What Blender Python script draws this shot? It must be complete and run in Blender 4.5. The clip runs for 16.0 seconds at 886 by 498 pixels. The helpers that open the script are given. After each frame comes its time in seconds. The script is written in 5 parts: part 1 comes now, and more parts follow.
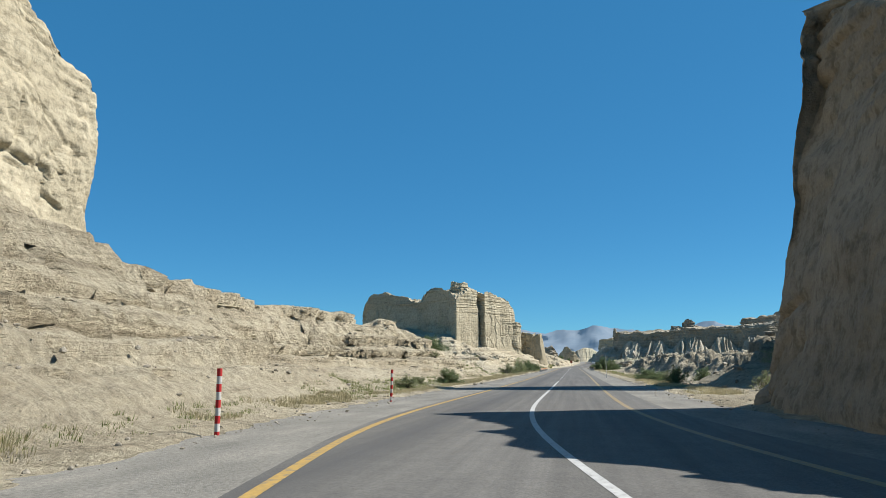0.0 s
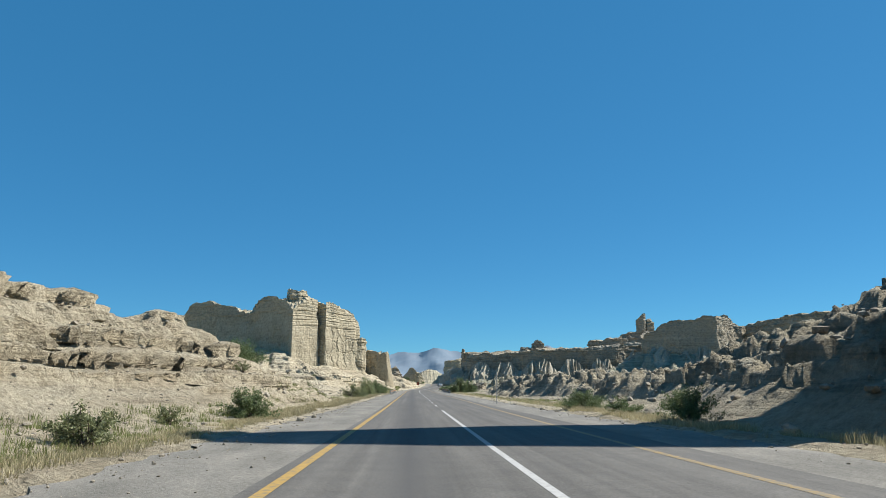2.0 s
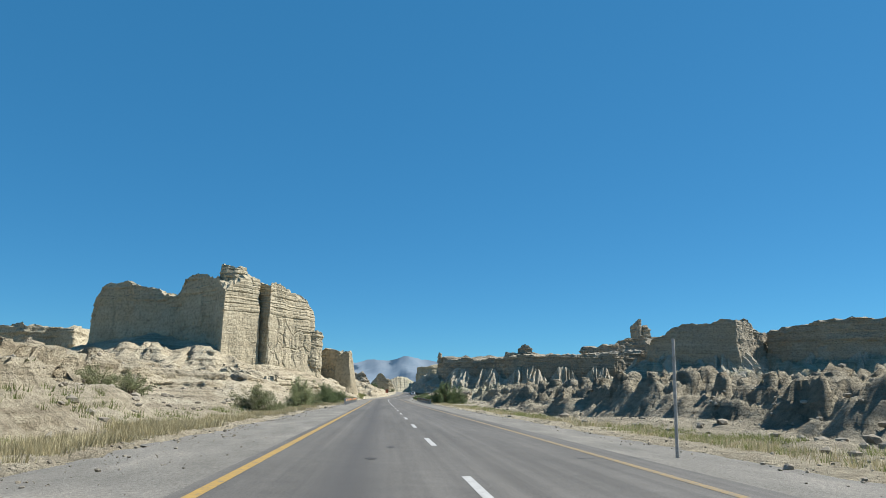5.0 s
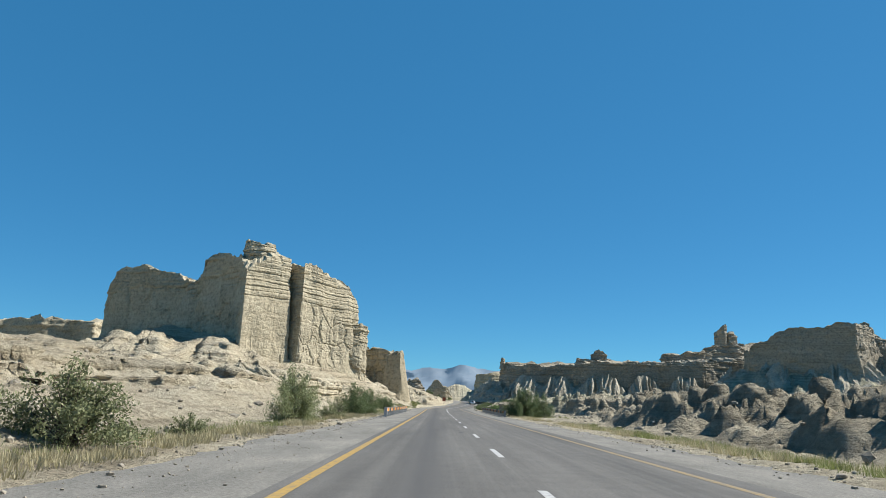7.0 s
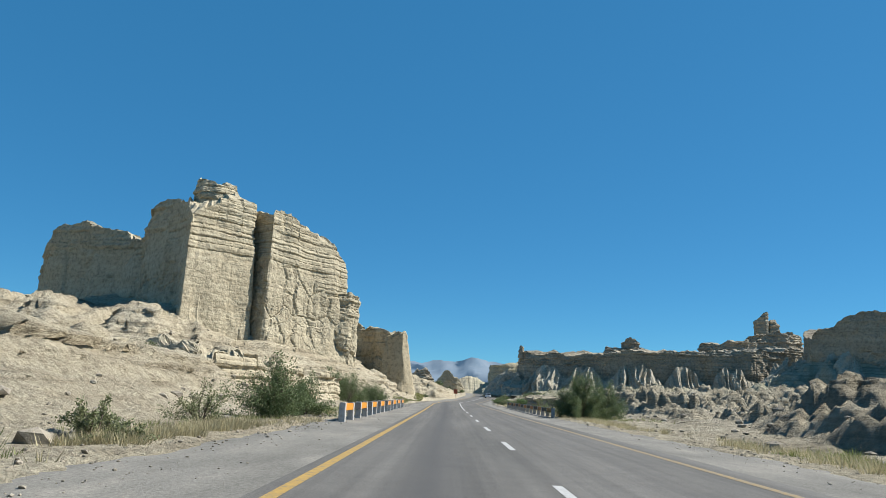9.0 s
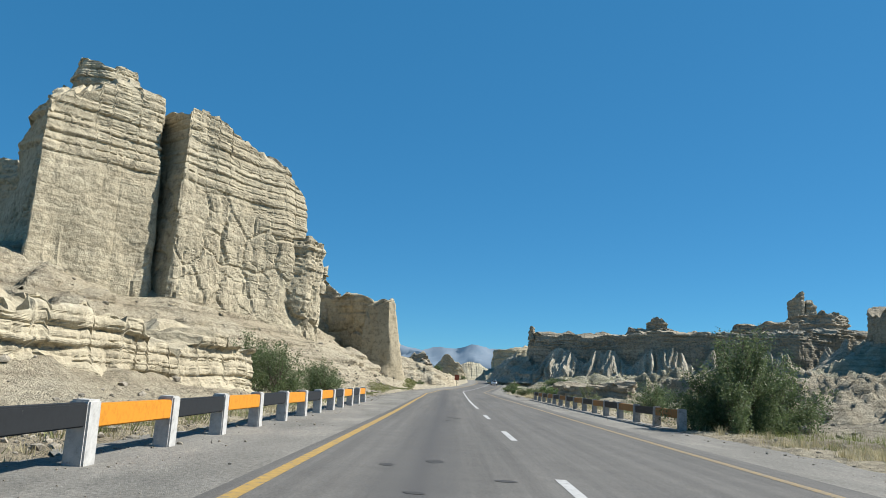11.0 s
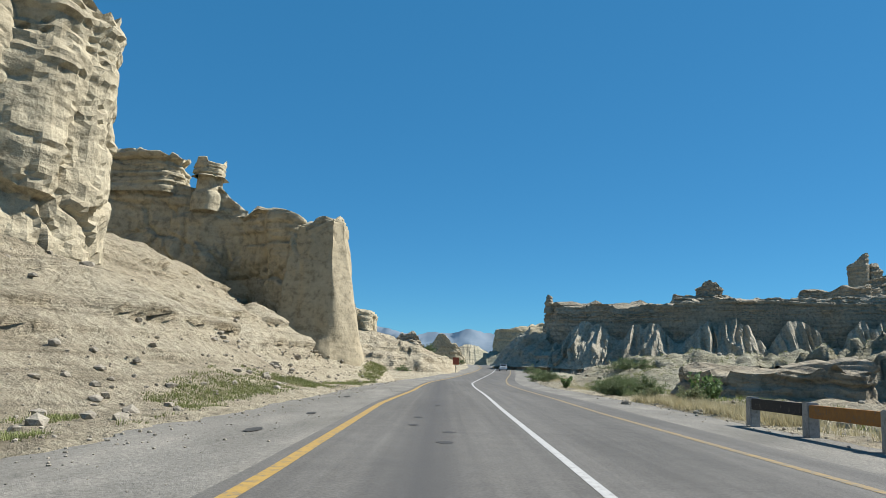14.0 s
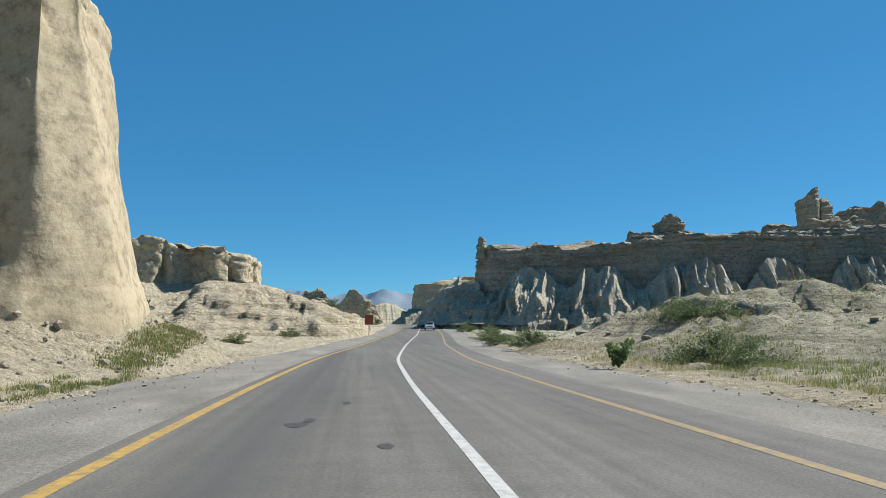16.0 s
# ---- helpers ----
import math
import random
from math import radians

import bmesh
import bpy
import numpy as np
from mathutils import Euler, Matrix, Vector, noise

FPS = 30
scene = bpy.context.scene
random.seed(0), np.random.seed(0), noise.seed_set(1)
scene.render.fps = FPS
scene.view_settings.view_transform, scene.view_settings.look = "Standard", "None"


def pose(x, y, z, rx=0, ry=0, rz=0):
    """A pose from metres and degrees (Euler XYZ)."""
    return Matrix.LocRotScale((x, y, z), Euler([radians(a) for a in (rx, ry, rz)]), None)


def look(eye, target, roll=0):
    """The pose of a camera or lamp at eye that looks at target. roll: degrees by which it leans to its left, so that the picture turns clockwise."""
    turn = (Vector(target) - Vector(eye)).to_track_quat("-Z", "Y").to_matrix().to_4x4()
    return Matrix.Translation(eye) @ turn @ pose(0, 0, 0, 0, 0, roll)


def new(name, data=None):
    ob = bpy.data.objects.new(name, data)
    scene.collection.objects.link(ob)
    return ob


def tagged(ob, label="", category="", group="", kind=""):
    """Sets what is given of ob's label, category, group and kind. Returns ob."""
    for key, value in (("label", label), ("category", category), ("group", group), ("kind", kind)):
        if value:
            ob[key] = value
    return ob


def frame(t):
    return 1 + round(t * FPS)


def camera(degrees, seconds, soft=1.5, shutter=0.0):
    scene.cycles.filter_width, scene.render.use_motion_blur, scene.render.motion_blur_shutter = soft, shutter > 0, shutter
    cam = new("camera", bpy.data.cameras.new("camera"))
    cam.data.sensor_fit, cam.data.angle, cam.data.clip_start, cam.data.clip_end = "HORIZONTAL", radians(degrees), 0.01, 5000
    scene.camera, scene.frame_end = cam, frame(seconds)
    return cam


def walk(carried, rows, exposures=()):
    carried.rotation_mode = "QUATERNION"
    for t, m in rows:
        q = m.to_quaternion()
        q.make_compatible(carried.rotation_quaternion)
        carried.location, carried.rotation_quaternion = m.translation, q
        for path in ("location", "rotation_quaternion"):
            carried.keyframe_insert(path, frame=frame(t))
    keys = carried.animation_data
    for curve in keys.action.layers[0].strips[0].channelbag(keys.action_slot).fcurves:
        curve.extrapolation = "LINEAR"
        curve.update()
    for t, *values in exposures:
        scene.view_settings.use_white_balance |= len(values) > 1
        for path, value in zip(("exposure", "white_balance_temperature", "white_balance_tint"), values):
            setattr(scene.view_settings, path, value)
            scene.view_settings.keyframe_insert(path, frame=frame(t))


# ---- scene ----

cam = camera(61.12, 16.0, 0.9)
PATH = [
    (0, (1.500, 4.145, 1.657), (1.1666, 6.0936, 1.9624), -0.29),
    (0.5, (-0.200, 11.166, 1.591), (-0.3982, 13.1312, 1.9056), -0.61),
    (1, (-1.250, 18.378, 1.532), (-1.3568, 20.3471, 1.8652), -0.17),
    (1.5, (-1.750, 25.853, 1.479), (-1.7666, 27.8227, 1.8272), 0.02),
    (2, (-1.800, 33.617, 1.428), (-1.7214, 35.5828, 1.7893), 0.01),
    (2.5, (-1.779, 41.579, 1.380), (-1.6396, 43.5392, 1.7534), 0.03),
    (3, (-1.669, 49.552, 1.342), (-1.4916, 51.5108, 1.7083), -0.11),
    (5.5, (-1.371, 89.487, 1.239), (-1.2473, 91.4447, 1.6297), 1.95),
    (6, (-1.470, 97.748, 1.232), (-1.3952, 99.7073, 1.6253), 2.35),
    (6.5, (-1.554, 106.101, 1.230), (-1.5291, 108.0609, 1.6297), 2.39),
    (7, (-1.627, 114.502, 1.228), (-1.6287, 116.4605, 1.6328), 2.40),
    (7.5, (-1.685, 122.925, 1.226), (-1.7006, 124.8829, 1.6316), 2.49),
    (8, (-1.710, 131.352, 1.223), (-1.7309, 133.3109, 1.6250), 2.62),
    (8.5, (-1.690, 139.771, 1.220), (-1.7169, 141.7317, 1.6133), 2.78),
    (11, (-1.547, 181.964, 1.192), (-1.5785, 183.9319, 1.5450), 3.15),
    (11.5, (-1.602, 190.427, 1.190), (-1.6297, 192.3981, 1.5264), 2.96),
    (12, (-1.611, 198.887, 1.199), (-1.6381, 200.8610, 1.5204), 2.95),
    (12.5, (-1.690, 207.400, 1.218), (-1.7159, 209.3738, 1.5419), 2.95),
    (13, (-1.764, 215.976, 1.245), (-1.7892, 217.9497, 1.5652), 2.73),
    (13.5, (-1.730, 224.590, 1.279), (-1.7529, 226.5633, 1.6013), 2.75),
    (14, (-1.648, 233.233, 1.318), (-1.6598, 235.2076, 1.6346), 2.30),
    (14.5, (-1.486, 241.912, 1.360), (-1.4707, 243.8908, 1.6487), 1.48),
    (15, (-1.286, 250.614, 1.398), (-1.1763, 252.5939, 1.6614), 0.72),
    (15.5, (-0.924, 259.255, 1.427), (-0.7338, 261.2308, 1.6712), 0.34),
    (16, (-0.671, 267.629, 1.445), (-0.4517, 269.6054, 1.6617), -0.00),
]
walk(cam, [(t, look(eye, aim, lean)) for t, eye, aim, lean in PATH])

# ---- light ----
SUN_DIR = Vector((0.958, 0.287, 0.0)).normalized()
SUN_EL = radians(46.0)
world = bpy.data.worlds.new("world")
scene.world = world
world.use_nodes = True
wn, wl = world.node_tree.nodes, world.node_tree.links
wn.clear()
sky = wn.new("ShaderNodeTexSky")
sky.sky_type = "NISHITA"
sky.sun_disc = False
sky.sun_elevation = SUN_EL
sky.sun_rotation = math.atan2(SUN_DIR.x, SUN_DIR.y)
sky.altitude = 200.0
sky.air_density, sky.dust_density, sky.ozone_density = 0.6, 0.1, 3.0
wb = wn.new("ShaderNodeBackground")
wb.inputs["Strength"].default_value = 0.1055
wo = wn.new("ShaderNodeOutputWorld")
hue = wn.new("ShaderNodeHueSaturation")
hue.inputs["Saturation"].default_value = 1.15
hue.inputs["Value"].default_value = 0.8
wl.new(sky.outputs["Color"], hue.inputs["Color"])
tint = wn.new("ShaderNodeMix")
tint.data_type, tint.blend_type = "RGBA", "MULTIPLY"
tint.inputs[0].default_value = 1.0
tint.inputs[7].default_value = (0.63, 1.05, 1.0, 1)
wl.new(hue.outputs["Color"], tint.inputs[6])
even = wn.new("ShaderNodeMix")
even.data_type = "RGBA"
even.inputs[0].default_value = 0.55
even.inputs[7].default_value = (0.19, 1.26, 2.72, 1)
wl.new(tint.outputs[2], even.inputs[6])
wl.new(even.outputs[2], wb.inputs["Color"])
wl.new(wb.outputs["Background"], wo.inputs["Surface"])

sun = new("sun", bpy.data.lights.new("sun", "SUN"))
sun.data.energy = 5.0
sun.data.angle = radians(0.53)
sun.data.color = (1.0, 0.965, 0.90)
sun_to = Vector((SUN_DIR.x * math.cos(SUN_EL), SUN_DIR.y * math.cos(SUN_EL), math.sin(SUN_EL)))
sun.matrix_world = look(sun_to * 400, (0, 0, 0))
scene.view_settings.exposure = 0.8


# ---- numeric noise ----
def _hash(i, j, k, seed):
    h = (i * 374761393 + j * 668265263 + k * 2147483647 + seed * 1274126177) & 0xFFFFFFFF
    h = ((h ^ (h >> 13)) * 1274126177) & 0xFFFFFFFF
    return ((h ^ (h >> 16)) & 0xFFFF) / 32767.5 - 1.0


def vnoise(x, y, z, seed=0):
    """Smooth value noise of three coordinates, -1 to 1."""
    if np.ndim(z) == 0:
        x, y = np.broadcast_arrays(np.asarray(x, float), np.asarray(y, float))
        i, j, k = np.floor(x).astype(np.int64), np.floor(y).astype(np.int64), int(float(z) * 13.0)
        u, v = x - i, y - j
        u, v = (q * q * q * (q * (q * 6 - 15) + 10) for q in (u, v))
        a = _hash(i, j, k, seed) * (1 - u) + _hash(i + 1, j, k, seed) * u
        c = _hash(i, j + 1, k, seed) * (1 - u) + _hash(i + 1, j + 1, k, seed) * u
        return a * (1 - v) + c * v
    x, y, z = np.broadcast_arrays(np.asarray(x, float), np.asarray(y, float), np.asarray(z, float))
    i, j, k = (np.floor(v).astype(np.int64) for v in (x, y, z))
    u, v, w = x - i, y - j, z - k
    u, v, w = (q * q * q * (q * (q * 6 - 15) + 10) for q in (u, v, w))
    out = 0.0
    for a in (0, 1):
        for b in (0, 1):
            for c in (0, 1):
                g = (u if a else 1 - u) * (v if b else 1 - v) * (w if c else 1 - w)
                out = out + g * _hash(i + a, j + b, k + c, seed)
    return out


def fbm(x, y, z=0.0, octaves=4, seed=0, gain=0.5):
    total, amp = 0.0, 1.0
    x, y = np.asarray(x, float), np.asarray(y, float)
    for o in range(octaves):
        f = 2.03 ** o
        total = total + amp * vnoise(x * f + 17.3 * o, y * f - 9.1 * o, z * f + 5.7 * o, seed + o)
        amp *= gain
    return total


def ridged(x, y, z=0.0, octaves=3, seed=0, gain=0.5):
    total, amp = 0.0, 1.0
    x, y = np.asarray(x, float), np.asarray(y, float)
    for o in range(octaves):
        f = 2.1 ** o
        total = total + amp * (1 - np.abs(vnoise(x * f + 3.3 * o, y * f + 7.7 * o, z * f, seed + o)) * 2)
        amp *= gain
    return total


def cells(x, y, seed):
    """Cellular noise: a random value for the nearest cell, and the gap to the next one."""
    x, y = np.asarray(x, float), np.asarray(y, float)
    i, j = np.floor(x).astype(np.int64), np.floor(y).astype(np.int64)
    f1, f2, val = np.full(x.shape, 9.0), np.full(x.shape, 9.0), np.zeros(x.shape)
    for a in (-1, 0, 1):
        for c in (-1, 0, 1):
            px = i + a + 0.5 + 0.42 * _hash(i + a, j + c, 1, seed)
            py = j + c + 0.5 + 0.42 * _hash(i + a, j + c, 2, seed)
            dd = np.hypot(px - x, py - y)
            first = dd < f1
            f2 = np.where(first, f1, np.minimum(f2, dd))
            val = np.where(first, _hash(i + a, j + c, 3, seed), val)
            f1 = np.where(first, dd, f1)
    return val, f2 - f1


def smooth(a, b, v):
    t = np.clip((v - a) / (b - a), 0, 1)
    return t * t * (3 - 2 * t)


class Strata:
    """A stack of beds: how far each bed stands proud, as a function of height."""

    def __init__(self, seed, thin, thick, n=400):
        r = np.random.RandomState(seed)
        self.edge = np.cumsum(r.uniform(thin, thick, n)) - 40
        self.out = r.uniform(-1, 1, n + 1)

    def at(self, z, along=None):
        i = np.clip(np.searchsorted(self.edge, z), 1, len(self.edge) - 1)
        lo, hi = self.edge[i - 1], self.edge[i]
        t = (z - lo) / (hi - lo)
        body = np.clip(1 - np.abs(2 * t - 1) ** 6, 0, 1)
        out = self.out[i] * 0.6
        if along is not None:
            out = out + 0.55 * vnoise(along, i * 7.31, 0, 5)
        return out + body * 0.7 - 0.5


BEDS = Strata(3, 0.35, 1.1)
FINE = Strata(8, 0.12, 0.35, 1200)


# ---- the plan ----
_YK = (-400, -10, 4, 12, 16, 19, 22.5, 27, 32, 40, 235, 258, 270, 285, 300, 312, 330, 370, 420, 470, 560, 700, 900)
_XK = (70, 6.6, 3.4, 1.95, 1.35, 0.85, 0.5, 0.2, 0.04, 0.0, 0.05, 0.25, 0.45, 0.55, 0.95, 1.8, 3.2, 7.2, 11.5, 12.5, 8.0, -14, -60)
_yy = np.arange(-400, 900.5, 1.0)
_xx = np.interp(_yy, _YK, _XK)
for _ in range(2):
    _xx = np.convolve(np.pad(_xx, 3, mode="edge"), np.ones(7) / 7, mode="valid")
_zz = np.interp(_yy, (-400, -50, 4, 26, 50, 86, 215, 242, 267, 300, 330, 390, 470, 560, 900), (0.4, 0.4, 0.4, 0.23, 0.09, 0, 0, 0.11, 0.19, 0.2, 0.3, 1.3, 3.2, 3.0, 0))
_zz = np.convolve(np.pad(_zz, 7, mode="edge"), np.ones(15) / 15, mode="valid")


def road_x(y):
    return np.interp(y, _yy, _xx)


def road_z(y):
    return np.interp(y, _yy, _zz)


def poly_distance(x, y, pts):
    """Distance outward from a closed footprint (negative inside)."""
    x, y = np.asarray(x, float), np.asarray(y, float)
    best = np.full(np.broadcast(x, y).shape, 1e9)
    inside = np.zeros(best.shape, bool)
    n = len(pts)
    for k in range(n):
        (ax, ay), (bx, by) = pts[k][:2], pts[(k + 1) % n][:2]
        ex, ey = bx - ax, by - ay
        t = np.clip(((x - ax) * ex + (y - ay) * ey) / (ex * ex + ey * ey), 0, 1)
        best = np.minimum(best, np.hypot(x - ax - t * ex, y - ay - t * ey))
        cross = ((ay > y) != (by > y)) & (x < ex * (y - ay) / (ey if abs(ey) > 1e-9 else 1e-9) + ax)
        inside ^= cross
    return np.where(inside, -best, best)


# footprints: corner x, corner y, height of the rim
LEFT_CLIFF = [(-25.6, 43, 17.6), (-25.8, 38, 20.5), (-25, 30, 23), (-23.5, 20, 24), (-22, 8, 24), (-19, -8, 22), (-40, -30, 20), (-70, 0, 22), (-60, 40, 18), (-38, 46, 15)]
RIGHT_CLIFF = [(8.2, 31.8, 13.0), (8.0, 28.5, 12.6), (8.0, 24.3, 11.6), (7.8, 19.9, 10.0), (7.5, 15.8, 7.0), (7.4, 13.6, 5.0), (11, 9, 4), (38, 6, 7), (40, 28, 11), (20, 35.5, 12)]
SHADE_CLIFF = [(30.4, 64.0, 39), (30.5, 65.6, 41), (30.8, 67.2, 41), (36, 70, 34), (48, 71, 30), (60, 66, 28), (46, 58, 28), (36, 61, 33)]
TOWER = [(-35.1, 239.4, 21.4), (-34.4, 238.0, 21.8), (-33.2, 240.4, 23.4), (-30.8, 244.0, 25.6), (-28.4, 247.4, 25.8), (-31, 253, 25.8), (-38, 256, 26.5), (-42.5, 251, 26.5), (-38.2, 246.6, 27.0), (-36.6, 243, 24.4)]
CROWN = [(-37.6, 246.9, 28.6), (-36.0, 245.0, 28.7), (-33.4, 245.6, 28.4), (-31.8, 248.5, 27.8), (-34, 253, 27.6), (-38.5, 251, 28.2)]
SADDLE = [(-34, 252, 26.0), (-31.0, 251.2, 25.4), (-28.0, 252, 24.6), (-26.0, 254, 24.4), (-26, 262, 25), (-36, 264, 25.6)]
BUTTRESS = [(-26.4, 247.2, 24.6), (-24.4, 250.2, 24.8), (-22.2, 254.9, 24.0), (-19.3, 258.6, 22.6), (-17.6, 262, 21.0), (-18.8, 265.3, 20.4), (-26, 272, 21), (-32, 272, 24), (-33.5, 257, 25.5), (-30.9, 250.9, 25.4)]
LEDGE = [(-19.6, 259, 15.4), (-16.9, 260.6, 15.7), (-15.9, 263.0, 15.4), (-17.2, 266.3, 14.8), (-21, 270, 15.5)]
WALL_FOOT = [(-38, 293), (-25, 295.5), (-19, 297), (-19, 305), (-29, 314), (-47, 308)]
APRON = [(-20.5, 262), (-18.5, 276), (-18.5, 290), (-26, 293), (-27, 270)]
RIDGE = [(-79, 289, 22), (-77.8, 284, 22), (-75, 280.6, 28), (-66, 277.2, 28.6), (-58.5, 273.6, 26), (-51, 262.6, 23.2), (-46.5, 257, 27.2), (-40, 249, 27), (-36, 262, 25), (-34, 275, 22), (-50, 292, 25), (-70, 300, 27)]
BUTTE = [(-36, 238.5), (-30.5, 248.5), (-26.3, 248), (-18.5, 261), (-19.5, 266), (-26, 274), (-34, 280), (-50, 292), (-70, 300), (-79, 289), (-75, 281), (-58.5, 274), (-47, 258)]
WING = [(-31.1, 295.5, 17.9), (-25.4, 295.9, 17.0), (-21.9, 294.7, 15.7), (-18.5, 295.2, 13.8), (-16.0, 292.8, 13.4), (-13.8, 292.1, 13.1), (-13.7, 295.1, 11.5), (-15.8, 300.3, 10.6), (-26.3, 309.8, 14.1), (-43.7, 304.6, 17.6), (-35.0, 295.1, 17.9)]
PILLAR = [(-14.4, 291.3, 12.9), (-12.6, 290.8, 13.2), (-10.4, 290.7, 13.4), (-9.1, 292.4, 13.2), (-9.3, 296.3, 13.0), (-11.2, 299, 12.8), (-13.6, 302, 13), (-15.2, 297, 13)]
LONG_MESA = [(21.5, 419, 17), (24, 414, 18), (36, 408, 17.4), (49, 402, 18.6), (62, 398, 19.4), (80, 396, 19.9), (96, 392, 20.5), (112, 398, 22), (150, 420, 25),
             (150, 470, 25), (60, 470, 19), (27, 436, 17)]
CAP_HILL = [(51, 410, 20.4), (57, 407.6, 21.0), (64, 407.8, 21.0), (70, 411, 20.2), (66, 419, 20), (55, 419, 20.2)]
CAP_KNOB = [(57.4, 410.4, 22.9), (59.2, 409.4, 24.1), (62.6, 409.6, 24.2), (64.6, 410.8, 23.0), (63, 415, 23), (58.6, 415, 23)]
NOSE_KNOB = [(22.6, 417.4, 19.8), (24.2, 416.6, 20.1), (25.2, 418, 19.6), (24, 420, 19.4)]
CASTLE = [(88, 428, 25), (98, 424, 26.5), (106, 423, 28.5), (112, 424, 30.5), (122, 424, 31.5), (132, 430, 31.5), (138, 445, 31), (120, 455, 29), (95, 445, 25)]
SPIRE = [(132.6, 478, 41.5), (134.2, 476.8, 43.5), (136.2, 477, 45.2), (137.8, 478, 44.6), (138.4, 482, 42), (136, 485, 42), (133, 484, 41)]
SPIRE_STEP = [(138, 478.4, 40.2), (141, 479, 39.4), (143.4, 480, 38.6), (143.2, 484, 38), (139, 485, 39.5)]
SPIRE_BASE = [(112, 470, 30), (124, 466, 32), (140, 466, 32.5), (152, 474, 32), (150, 496, 31), (120, 494, 29)]
MESA_BLOCK = [(97, 357, 22), (104, 348, 28.5), (117, 344, 30.2), (124, 339, 30.5), (131, 344, 31), (140, 352, 27), (160, 372, 28), (150, 395, 26), (112, 385, 27), (100, 368, 25)]
BACK_MESA = [(140, 352, 27), (150, 332, 30), (170, 320, 31), (200, 322, 33), (230, 330, 33), (240, 380, 30), (180, 385, 30)]
GATE = [(19.5, 553, 18.5), (25, 549, 19.5), (34, 551, 20.5), (46, 560, 23), (60, 580, 20), (40, 590, 20), (22, 575, 18)]
FAR_WALL = [(-27, 358, 12), (-21, 361, 11.8), (-18, 358, 11.5), (-13.8, 361, 10.8), (-14, 372, 10), (-28, 385, 11), (-60, 380, 12), (-60, 352, 12)]
LEFT_BACK = [(-95, 318, 20), (-105, 325, 20), (-112, 322, 21), (-125, 330, 20), (-140, 325, 20), (-170, 340, 22), (-160, 380, 22), (-100, 350, 20)]
BLOCK = [(11.6, 274, 1.9), (13.5, 271.2, 2.1), (17, 270.6, 2.3), (20.0, 271.2, 2.2), (21, 276, 2.2), (18, 281, 2.1), (13.4, 278, 2.0)]


